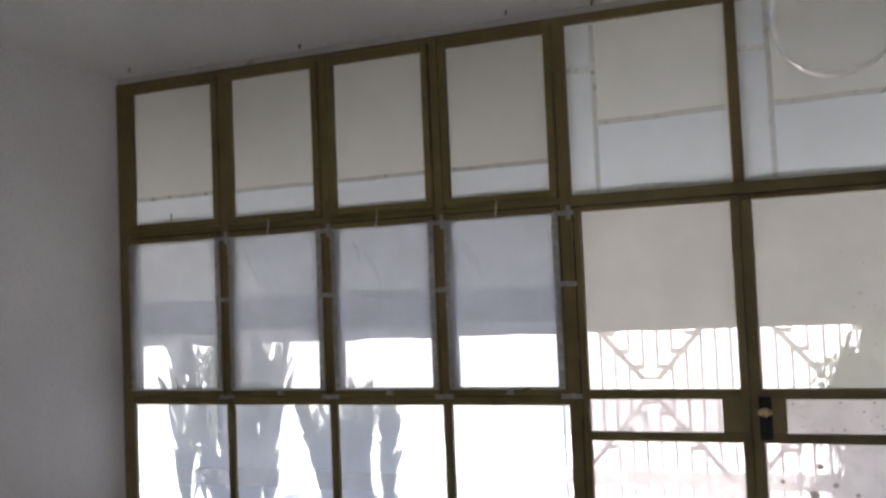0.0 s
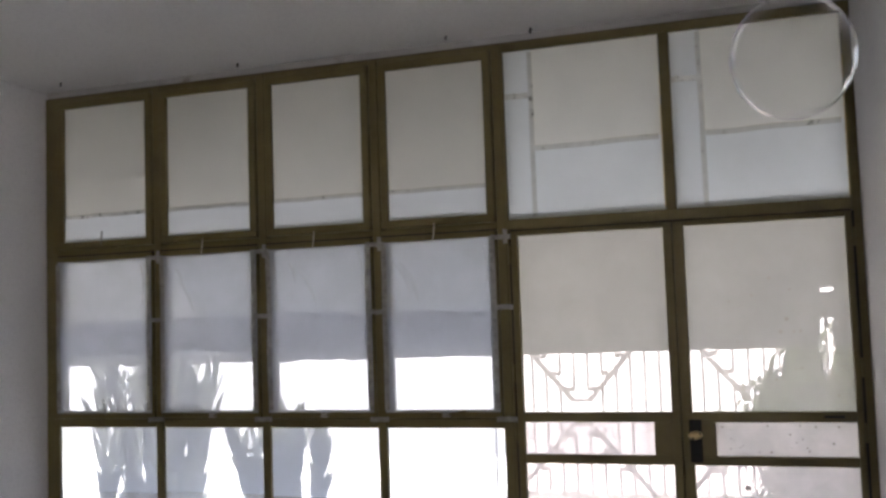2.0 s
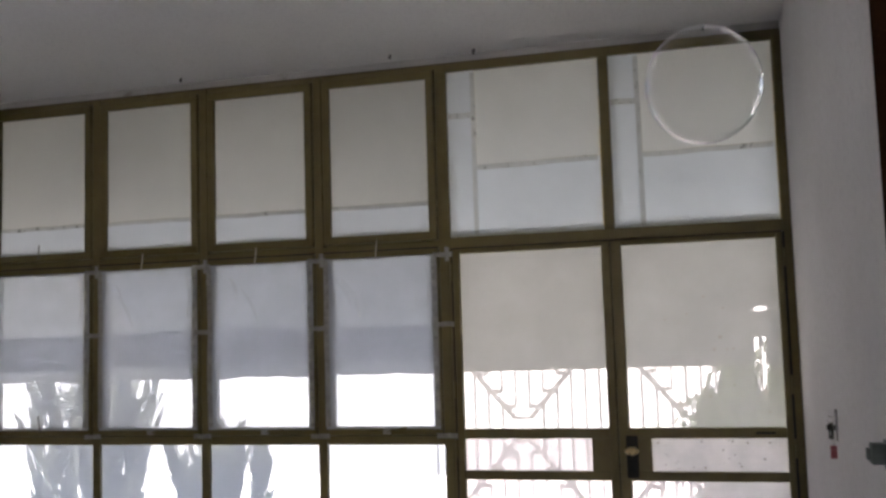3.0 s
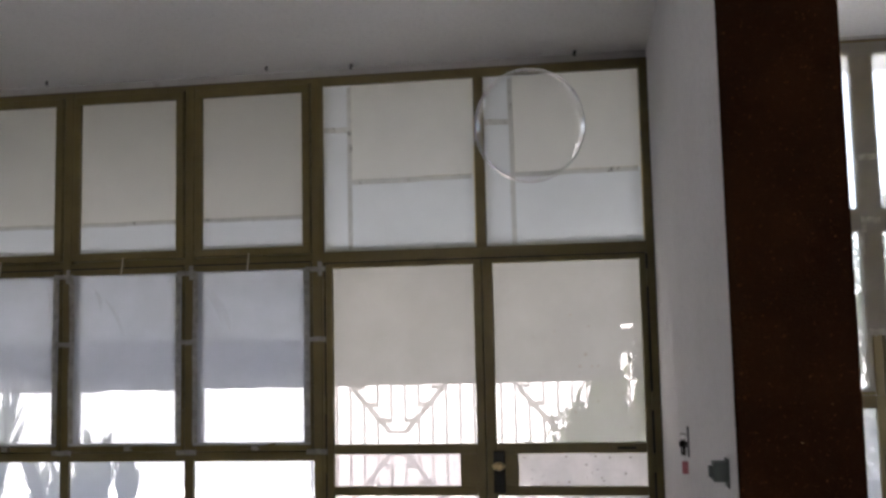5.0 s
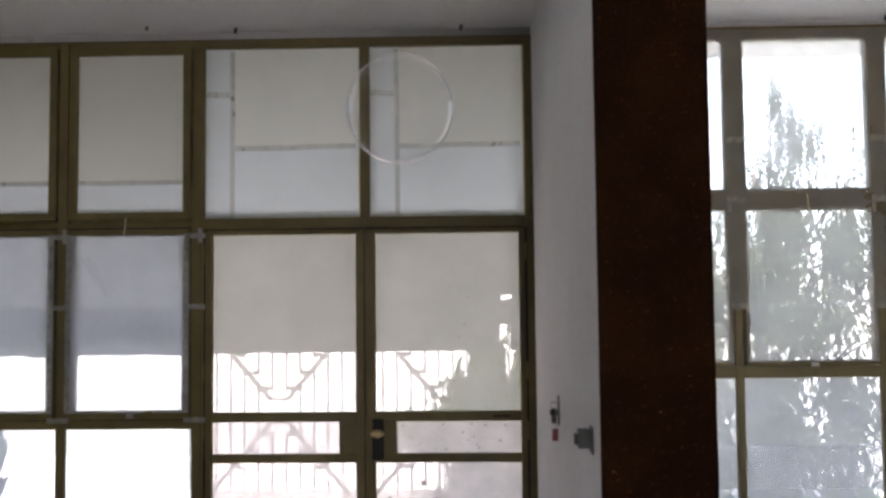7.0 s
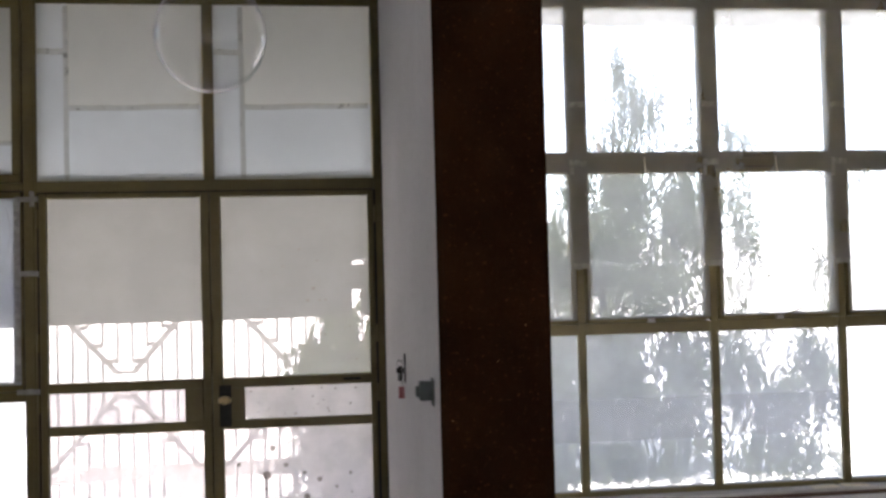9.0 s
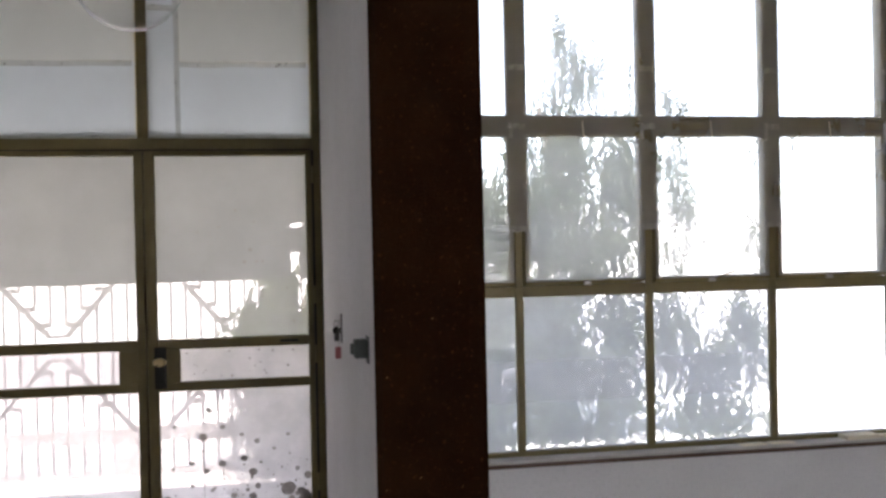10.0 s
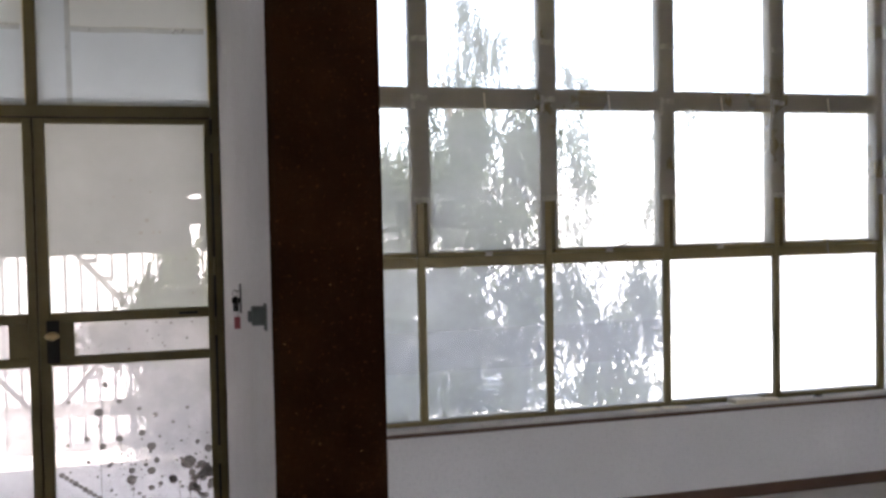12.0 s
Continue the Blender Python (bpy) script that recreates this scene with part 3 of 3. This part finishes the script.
def drooping_tree(root, height, clusters, seed, label, name="tree", girth=1.0):
    """A tapered trunk, limbs to the clusters, and strands of hanging narrow leaves."""
    rng = random.Random(seed)
    tree = tagged(empty(name, root), label, name)
    r = Vector(root)

    def local(v):
        return Vector(v) - r
    mid = [local((root[0] + 0.08 * math.sin(k * 1.7), root[1] + 0.06 * math.cos(k), root[2] + height * k / 6)) for k in range(7)]
    part("trunk", rod(bmesh.new(), mid, [(0.10 - 0.012 * k) * girth for k in range(7)], 9), BARK, tree, smooth=True)
    leaves = []
    for cx, cy, cz, rx, ry, rz, n in clusters:
        start = mid[min(5, max(1, int(6 * (cz - root[2]) / max(height, 0.1)) - 1))]
        goal = local((cx, cy, cz + rz * 0.5))
        part("limb", rod(bmesh.new(), [start, start.lerp(goal, 0.5) + Vector((0, 0, 0.15)), goal], [0.018, 0.009, 0.003], 6), BARK, tree, smooth=True)
        size = 0.62 if n < 45 else 1.0
        for _ in range(int(n * (3.0 if n < 45 else 2.0))):
            u = Vector((rng.gauss(0, 0.5), rng.gauss(0, 0.5), rng.gauss(0, 0.5)))
            top = local((cx + u.x * rx, cy + u.y * ry, cz + u.z * rz + 0.15))
            count = rng.randint(3, 8)
            lean = Vector((rng.uniform(-0.25, 0.25), rng.uniform(-0.25, 0.25), -1)).normalized()
            for k in range(count):
                base = top + lean * (0.045 * k)
                d = (lean + Vector((rng.uniform(-0.8, 0.8), rng.uniform(-0.8, 0.8), rng.uniform(-0.2, 0.4)))).normalized()
                a = rng.uniform(0, math.pi)
                side = d.cross(Vector((math.cos(a), math.sin(a), 0.1))).normalized()
                leaves.append((base, d, side, size * rng.uniform(0.05, 0.11), size * rng.uniform(0.010, 0.019)))
    leaf_mesh("crown", leaves, LEAF, tree)
    return tree


drooping_tree((4.25, 9.5, GZ), 3.3, [
    (4.24, 9.00, 3.44, 0.09, 0.15, 0.24, 18), (4.41, 9.00, 3.20, 0.16, 0.2, 0.25, 30), (4.59, 9.00, 3.10, 0.12, 0.2, 0.2, 12), (4.34, 9.00, 2.81, 0.36, 0.3, 0.3, 44),
    (4.00, 9.00, 2.71, 0.14, 0.2, 0.15, 5), (5.00, 9.00, 2.81, 0.08, 0.2, 0.4, 8), (5.36, 9.10, 2.88, 0.07, 0.1, 0.14, 10), (5.53, 9.10, 2.76, 0.1, 0.1, 0.06, 9),
    (4.30, 9.00, 2.27, 0.16, 0.4, 0.35, 93), (4.84, 9.00, 2.12, 0.2, 0.4, 0.4, 136), (3.95, 9.00, 2.32, 0.14, 0.3, 0.25, 19), (3.93, 9.00, 1.83, 0.16, 0.4, 0.25, 87),
    (4.39, 9.00, 1.45, 0.6, 0.5, 0.27, 267), (4.25, 9.00, 1.83, 0.22, 0.4, 0.25, 74), (3.51, 9.00, 1.73, 0.22, 0.4, 0.4, 99), (3.70, 9.00, 2.27, 0.1, 0.3, 0.25, 16), (3.51, 9.00, 1.34, 0.25, 0.4, 0.15, 31),
    (5.40, 9.00, 2.17, 0.2, 0.3, 0.4, 40), (5.53, 9.00, 1.78, 0.16, 0.3, 0.25, 24), (5.38, 9.00, 1.34, 0.16, 0.3, 0.3, 14), (6.25, 9.00, 1.48, 0.12, 0.2, 0.35, 15), (6.27, 9.00, 2.22, 0.08, 0.2, 0.25, 5), (6.68, 9.00, 2.43, 0.09, 0.1, 0.08, 4),
    (3.41, 9.00, 0.75, 0.3, 0.5, 0.5, 300), (3.31, 9.00, -0.04, 0.4, 0.5, 0.5, 300), (4.10, 9.00, 0.70, 0.36, 0.5, 0.4, 185), (4.84, 9.00, 0.65, 0.26, 0.5, 0.4, 108), (4.00, 9.00, 0.06, 0.4, 0.5, 0.35, 120),
    (4.74, 9.00, 0.06, 0.36, 0.5, 0.36, 95), (4.39, 9.00, 0.26, 0.3, 0.4, 0.25, 72), (4.30, 9.10, -0.33, 0.8, 0.4, 0.15, 84),
    (5.33, 9.00, 0.65, 0.26, 0.4, 0.4, 75), (6.12, 9.00, 0.55, 0.2, 0.4, 0.4, 65), (5.72, 9.00, 0.21, 0.5, 0.4, 0.25, 100), (5.72, 9.00, -0.23, 0.55, 0.4, 0.25, 100)], 5, "tall tree with hanging narrow dark green leaves")
drooping_tree((1.8, 8.4, GZ), 2.6, [
    (1.94, 8.25, 1.01, 0.13, 0.25, 0.65, 460), (1.53, 8.25, 1.05, 0.1, 0.25, 0.28, 270), (1.35, 8.25, 0.79, 0.17, 0.25, 0.17, 150), (1.57, 8.25, 0.53, 0.26, 0.25, 0.28, 300), (1.83, 8.25, 0.53, 0.26, 0.25, 0.28, 260),
    (1.57, 8.25, 0.14, 0.39, 0.25, 0.26, 150),
    (0.99, 8.25, 0.57, 0.22, 0.2, 0.07, 70), (1.24, 8.25, 0.57, 0.15, 0.2, 0.12, 110)], 8, "leafy dark green tree before the fence")
drooping_tree((1.78, 8.1, GZ), 0.6, [
    (1.67, 8.20, 0.19, 0.42, 0.3, 0.45, 150), (1.86, 8.20, 0.47, 0.22, 0.3, 0.35, 110), (1.76, 7.75, -0.15, 0.4, 0.3, 0.22, 150), (1.29, 7.80, -0.23, 0.2, 0.25, 0.1, 20)], 21,
    "low bushy shrub growing before the fence", "shrub", 0.25)


def palm(root, fronds, reach, seed, label, spread=0.42):
    """A clump of upright stalks, each with a feather of narrow arching blades."""
    rng = random.Random(seed)
    plant = tagged(empty("palm", root), label, "palm")
    part("stem", rod(bmesh.new(), [(0, 0, 0), (0.02, 0, 0.15), (0, 0.02, 0.3)], [0.08, 0.07, 0.04], 9), BARK, plant, smooth=True)
    for f in range(fronds):
        a = math.tau * f / fronds + rng.uniform(-0.3, 0.3)
        out = Vector((math.cos(a), math.sin(a) * 0.5, 0))
        ln, lean = reach * rng.uniform(0.8, 1.1), rng.uniform(0.06, spread)
        us = [k / 8 for k in range(9)]
        foot = Vector((rng.uniform(-0.26, 0.26) * reach, rng.uniform(-0.15, 0.15), 0.02))
        pts = [foot + out * ln * lean * (0.5 * u + 0.6 * u * u) + Vector((0, 0, ln * (1.12 * u - 0.22 * lean * u ** 3))) for u in us]
        stalk = part("frond", rod(bmesh.new(), pts, [0.011 - 0.001 * k for k in range(9)], 5), PALMLEAF, plant)
        leaves = []
        for k in range(9):
            u = 0.08 + 0.88 * k / 8
            j = min(7, int(u * 8))
            base = pts[j].lerp(pts[j + 1], u * 8 - j)
            d = (pts[j + 1] - pts[j]).normalized()
            side = d.cross(Vector((0, 1, 0))).normalized()
            for s in (-1, 1):
                open_ = rng.uniform(0.05, 0.24)
                t = (d + side * s * open_ + Vector((0, rng.uniform(-0.35, 0.35), 0))).normalized()
                flat = t.cross(Vector((rng.uniform(-0.6, 0.6), 1, 0.2))).normalized()
                leaves.append((base, t, flat, reach * 0.42 * (1.1 - 0.7 * abs(u - 0.5)) * rng.uniform(0.8, 1.15), rng.uniform(0.024, 0.042)))
        leaf_mesh("leaflets", leaves, PALMLEAF, stalk)
    return plant


palm((-4.15, 7.7, GZ), 9, 1.49, 4, "tall bushy green palm outside the window", 0.17)
palm((-4.04, 7.9, GZ), 7, 1.43, 14, "tall bushy green palm outside the window", 0.2)
palm((-4.22, 8.0, GZ), 8, 1.02, 3, "low bushy green palm outside the window", 0.22)
palm((-2.70, 7.5, GZ), 6, 0.88, 6, "young green palm outside the window", 0.28)
palm((-2.58, 7.7, GZ), 6, 0.99, 9, "young green palm outside the window", 0.32)

# ---- small things inside ----
sill = tagged(part("window_sill", boxes((PIER_X1, RIGHT_X, 4.895, 4.993, 0.372, 0.404), bevel=0.004), STONE), "pale worn stone sill under the window", "sill", kind="structure")
tagged(part("window_sill", boxes((LEFT_X, -0.10, 4.895, 4.994, 0.318, 0.354), bevel=0.004), STONE), "pale worn stone sill under the window", "sill", kind="structure")


tagged(part("trim", boxes((PIER_X1, RIGHT_X, 4.886, 4.8945, 0.368, 0.389), bevel=0.002), SKIRT), "dark brown strip along the sill's edge", "trim", kind="structure")


def paper_pad(x, y, w, d, h, turn, label):
    o = part("paper_pad", boxes((-w / 2, w / 2, -d / 2, d / 2, 0, h), bevel=0.0015), CARD)
    o.matrix_world = pose(x, y, 0.404, 0, 0, turn)
    return tagged(o, label, "paper")


paper_pad(4.68, 4.945, 0.20, 0.085, 0.024, 4, "cream paper pad lying on the window sill")
paper_pad(4.825, 4.947, 0.12, 0.06, 0.012, -6, "small cream paper pad on the window sill")
paper_pad(4.036, 4.94, 0.15, 0.07, 0.006, 3, "flat cream card lying on the window sill")
paper_pad(4.21, 4.945, 0.14, 0.06, 0.006, -3, "flat cream card lying on the window sill")

clip = tagged(empty("window_clip", (5.16, 4.93, 0.404)), "small dark metal clip lying on the window sill", "clip")
part("plate", boxes((-0.028, 0.028, -0.010, 0.010, 0, 0.005), bevel=0.001), IRON, clip)
part("pin", rod(bmesh.new(), [(-0.02, 0, 0.009), (0.03, 0.004, 0.009)], 0.004, 8), BLACK, clip)

# chips in the brown paint
crng = random.Random(21)
bm = bmesh.new()
for _ in range(30):
    x, z = crng.uniform(PIER_X0 + 0.01, PIER_X1 - 0.02), 0.4 + 1.1 * crng.random() ** 1.6
    w, h = crng.uniform(0.0008, 0.0026), crng.uniform(0.0006, 0.002)
    c = bm.verts.new((x, PIER_Y - 0.0186, z))
    edge_v = [bm.verts.new((x + w * math.cos(k) * crng.uniform(0.6, 1.3), PIER_Y - 0.0184, z + h * math.sin(k) * crng.uniform(0.6, 1.3))) for k in range(6)]
    for k in range(6):
        bm.faces.new((c, edge_v[k], edge_v[(k + 1) % 6]))
tagged(part("paint_chips", bm, BAREWOOD), "small pale chips in the brown paint", "paint", kind="stuff")

# small marks on plaster
bm = bmesh.new()
for _ in range(22):
    x, y, r = crng.uniform(-2.8, 1.6), crng.uniform(2.6, 4.9), crng.uniform(0.0015, 0.005)
    c = bm.verts.new((x, y, CEIL_Z - 0.0012))
    rim = [bm.verts.new((x + r * math.cos(k) * crng.uniform(0.6, 1.6), y + r * math.sin(k), CEIL_Z - 0.0008)) for k in range(6)]
    for k in range(6):
        bm.faces.new((c, rim[k], rim[(k + 1) % 6]))
for _ in range(26):
    y, z, r = crng.uniform(3.2, 4.9), crng.uniform(0.4, 2.6), crng.uniform(0.001, 0.0045)
    c = bm.verts.new((LEFT_X + 0.0012, y, z))
    rim = [bm.verts.new((LEFT_X + 0.0008, y + r * math.cos(k), z + r * math.sin(k) * crng.uniform(0.6, 1.8))) for k in range(6)]
    for k in range(6):
        bm.faces.new((c, rim[k], rim[(k + 1) % 6]))
tagged(part("plaster_marks", bm, STONE), "small scuffs and nicks in the plaster", "marks", kind="stuff")

# lock on the door
lock = part("lock_plate", boxes((0.884, 0.942, 4.982, 4.992, 0.85, 1.056), bevel=0.004), BLACK, right_leaf, "black lock plate")
knob = bmesh.new()
bmesh.ops.create_uvsphere(knob, u_segments=20, v_segments=12, radius=0.034, matrix=Matrix.Translation((0.913, 4.945, 0.985)) @ Matrix.Diagonal((1.0, 0.75, 0.62, 1)))
part("knob", knob, BRASS, lock, "worn brass knob", True)
part("shaft", rod(bmesh.new(), [(0.913, 4.984, 0.985), (0.913, 4.95, 0.985)], 0.011, 10), BRASS, lock)
for z in (1.25, 1.86, 0.95, 0.3):
    part("hinge", rod(bmesh.new(), [(1.680, 4.982, z), (1.680, 4.982, z + 0.09)], 0.008, 8), OLIVE, right_leaf)
    part("hinge", rod(bmesh.new(), [(0.0205, 4.982, z), (0.0205, 4.982, z + 0.09)], 0.008, 8), OLIVE, left_leaf)
part("latch", boxes((1.50, 1.59, 4.984, 4.9935, 1.062, 1.073), bevel=0.002), BLACK, right_leaf)

# splashes on the lower pane
rng = random.Random(12)
bm = bmesh.new()


def drop(x, z, r, y=5.0085):
    n = 14
    ph = rng.uniform(0, 9)
    c = bm.verts.new((x, y, z))
    ringv = [bm.verts.new((x + r * (1 + 0.22 * noise.noise((math.cos(k * math.tau / n) * 1.5 + ph, math.sin(k * math.tau / n) * 1.5, ph))) * math.cos(k * math.tau / n) * 1.1, y,
                           z + r * (1 + 0.22 * noise.noise((math.cos(k * math.tau / n) * 1.5, ph, math.sin(k * math.tau / n) * 1.5))) * math.sin(k * math.tau / n))) for k in range(n)]
    for k in range(n):
        bm.faces.new((c, ringv[k], ringv[(k + 1) % n]))


for _ in range(300):
    v = rng.random() ** 0.5
    z = 0.62 - 0.56 * v
    x = 0.92 + 0.72 * (rng.random() ** (1.0 - 0.5 * v))
    drop(x, z, 0.0016 + 0.008 * rng.random() ** 6, 5.0085 - 0.0002 * rng.random())
for x, z, r in ((1.140, 0.729, 0.014), (0.971, 0.653, 0.010), (1.205, 0.643, 0.012), (1.298, 0.600, 0.010), (1.373, 0.564, 0.013), (1.109, 0.595, 0.020), (1.051, 0.467, 0.013), (0.960, 0.442, 0.009), (1.201, 0.459, 0.017), (1.308, 0.479, 0.016), (1.350, 0.409, 0.020), (1.121, 0.426, 0.015), (1.149, 0.327, 0.010), (1.374, 0.336, 0.014), (1.322, 0.319, 0.010), (1.347, 0.286, 0.019), (1.254, 0.295, 0.015), (1.252, 0.248, 0.023), (1.344, 0.201, 0.014), (1.528, 0.590, 0.009), (1.573, 0.415, 0.011), (1.527, 0.314, 0.034), (1.389, 0.218, 0.011), (1.625, 0.376, 0.019)):
    drop(x, z, r, 5.0082)
for _ in range(34):
    drop(1.64 - abs(rng.gauss(0, 0.085)), 0.30 - abs(rng.gauss(0, 0.09)), rng.uniform(0.008, 0.020), 5.008 - 0.0002 * rng.random())
for x, z, ln in ((1.111, 0.585, 0.42), (1.205, 0.455, 0.085), (1.26, 0.24, 0.08), (1.248, 0.24, 0.05), (1.48, 0.22, 0.2), (1.53, 0.25, 0.25), (1.58, 0.22, 0.25), (1.62, 0.2, 0.2)):
    box(bm, x - 0.0016, x + 0.0016, 5.0078, 5.0082, z - ln, z)
for k in range(9):
    drop(0.93 + 0.021 * k, 0.30 - 0.016 * k, rng.uniform(0.008, 0.014), 5.0081)
tagged(part("splash", bm, SPLASH, right_leaf, "dried grey-brown splashes on the glass"), kind="stuff")
bm = bmesh.new()
for _ in range(46):
    drop(rng.uniform(0.93, 1.62), rng.uniform(1.1, 1.7) if rng.random() < 0.6 else rng.uniform(0.88, 1.03), rng.uniform(0.0018, 0.006), 5.0085)
for _ in range(30):
    drop(rng.uniform(0.1, 0.8), rng.uniform(0.07, 0.3) if rng.random() < 0.7 else rng.uniform(1.2, 1.9), rng.uniform(0.0015, 0.004), 5.0085)
for x, z, r in ((1.36, 1.53, 0.009), (1.33, 1.47, 0.008), (1.39, 1.47, 0.006), (1.42, 1.47, 0.006), (1.29, 1.73, 0.006), (1.38, 1.67, 0.005)):
    drop(x, z, r, 5.0083)
tagged(part("specks", bm, SPLASH, right_leaf, "small dirt specks on the glass"), kind="stuff")

# hooks in the ceiling
for x, y, big in ((-2.68, 4.84, 0), (-1.515, 4.91, 0), (-0.258, 4.895, 0), (0.188, 4.95, 1), (1.36, 4.96, 1), (3.52, 4.92, 1)):
    h = tagged(empty("ceiling_hook", (x, y, CEIL_Z)), "small dark iron hook in the ceiling", "hook", "ceiling hooks")
    part("shank", rod(bmesh.new(), [(0, 0, 0), (0, 0, -0.009 - 0.005 * big)], 0.0055 + 0.002 * big, 8), BLACK, h)
    part("curl", rod(bmesh.new(), [(0.007 * math.cos(a), 0, -0.012 - 0.005 * big + 0.007 * math.sin(a)) for a in [1.6 + 0.55 * k for k in range(8)]], 0.0035 + 0.0025 * big, 6), BLACK, h)

# keys and tag on the partition
keys = tagged(empty("key_hook", (PIER_X0, 3.74, 1.225)), "small wall hook with keys and a red tag", "keys")
part("hook_strip", boxes((-0.006, 0, -0.012, 0.012, -0.055, 0.055), bevel=0.001), IRON, keys)
part("hook", rod(bmesh.new(), [(-0.004, 0, 0.03), (-0.022, 0, 0.026), (-0.028, 0, 0.034)], 0.0022, 6), STEEL, keys)
ringb = bmesh.new()
rod(ringb, [(-0.022 + 0.011 * math.cos(a), 0.002, 0.018 + 0.012 * math.sin(a)) for a in [k * math.tau / 12 for k in range(13)]], 0.0014, 5, False)
part("key_ring", ringb, STEEL, keys)
for k, (dx, dz, ln) in enumerate(((-0.020, 0.0, 0.036), (-0.027, -0.004, 0.03), (-0.013, -0.006, 0.028))):
    y = 0.004 * k
    part("key", boxes((dx - 0.008, dx + 0.008, y, y + 0.002, dz - 0.014, dz + 0.006), (dx - 0.003, dx + 0.003, y, y + 0.002, dz - 0.0145 - ln, dz - 0.0142), bevel=0.0005), BLACK, keys, "dark key")
part("chain", rod(bmesh.new(), [(-0.016, -0.002, 0.008), (-0.012, -0.002, -0.03), (-0.015, -0.002, -0.068)], 0.0012, 5), STEEL, keys)
part("key_tag", boxes((-0.028, -0.006, -0.004, -0.001, -0.115, -0.070), bevel=0.001), RED, keys, "red and pale plastic tag")
box_ = tagged(empty("switch_box", (PIER_X0, 2.765, 1.247)), "small grey-green switch box on the white partition", "switch")
part("backplate", boxes((-0.004, 0, -0.03, 0.03, -0.04, 0.036), bevel=0.001), GREENGREY, box_)
part("body", boxes((-0.040, -0.0045, -0.022, 0.022, -0.024, 0.028), (-0.050, -0.0405, -0.014, 0.014, -0.014, 0.016), bevel=0.002), GREENGREY, box_)

# a soap bubble in the air
m, n, l, out = node_mat("soap_film")
facing = n.new("ShaderNodeLayerWeight")
facing.inputs["Blend"].default_value = 0.5
edge = n.new("ShaderNodeMath")
edge.operation = "POWER"
edge.inputs[1].default_value = 4.2
l.new(facing.outputs["Facing"], edge.inputs[0])
fres = n.new("ShaderNodeMapRange")
fres.inputs["To Min"].default_value, fres.inputs["To Max"].default_value = 0.01, 1.0
l.new(edge.outputs[0], fres.inputs["Value"])
clear, shine = n.new("ShaderNodeBsdfTransparent"), n.new("ShaderNodeBsdfGlossy")
shine.inputs["Roughness"].default_value = 0.02
vec = place_coords(n, l, (1, 1, 2))
tone = n.new("ShaderNodeValToRGB")
for pos, col in ((0.0, (0.75, 1.0, 0.9, 1)), (0.3, (1, 1, 1, 1)), (0.6, (1, 1, 1, 1)), (0.68, (0.95, 0.7, 1.0, 1)), (0.76, (0.75, 0.95, 1.0, 1)), (1.0, (1.0, 0.95, 0.85, 1))):
    e = tone.color_ramp.elements.new(pos)
    e.color = col
l.new(blotch(n, l, vec, 16.0, 2.0, 0.2, 0.8), tone.inputs["Fac"])
l.new(tone.outputs["Color"], shine.inputs["Color"])
mx = n.new("ShaderNodeMixShader")
l.new(fres.outputs[0], mx.inputs[0])
l.new(clear.outputs[0], mx.inputs[1])
l.new(shine.outputs[0], mx.inputs[2])
l.new(mx.outputs[0], out.inputs[0])
bub = bmesh.new()
bmesh.ops.create_uvsphere(bub, u_segments=64, v_segments=40, radius=0.063)
for v in bub.verts:
    v.co.z *= 1.03
bubble = tagged(part("soap_bubble", bub, m, smooth=True), "large clear soap bubble floating in the air", "bubble")
bubble.location = (1.300, 1.149, 1.850)
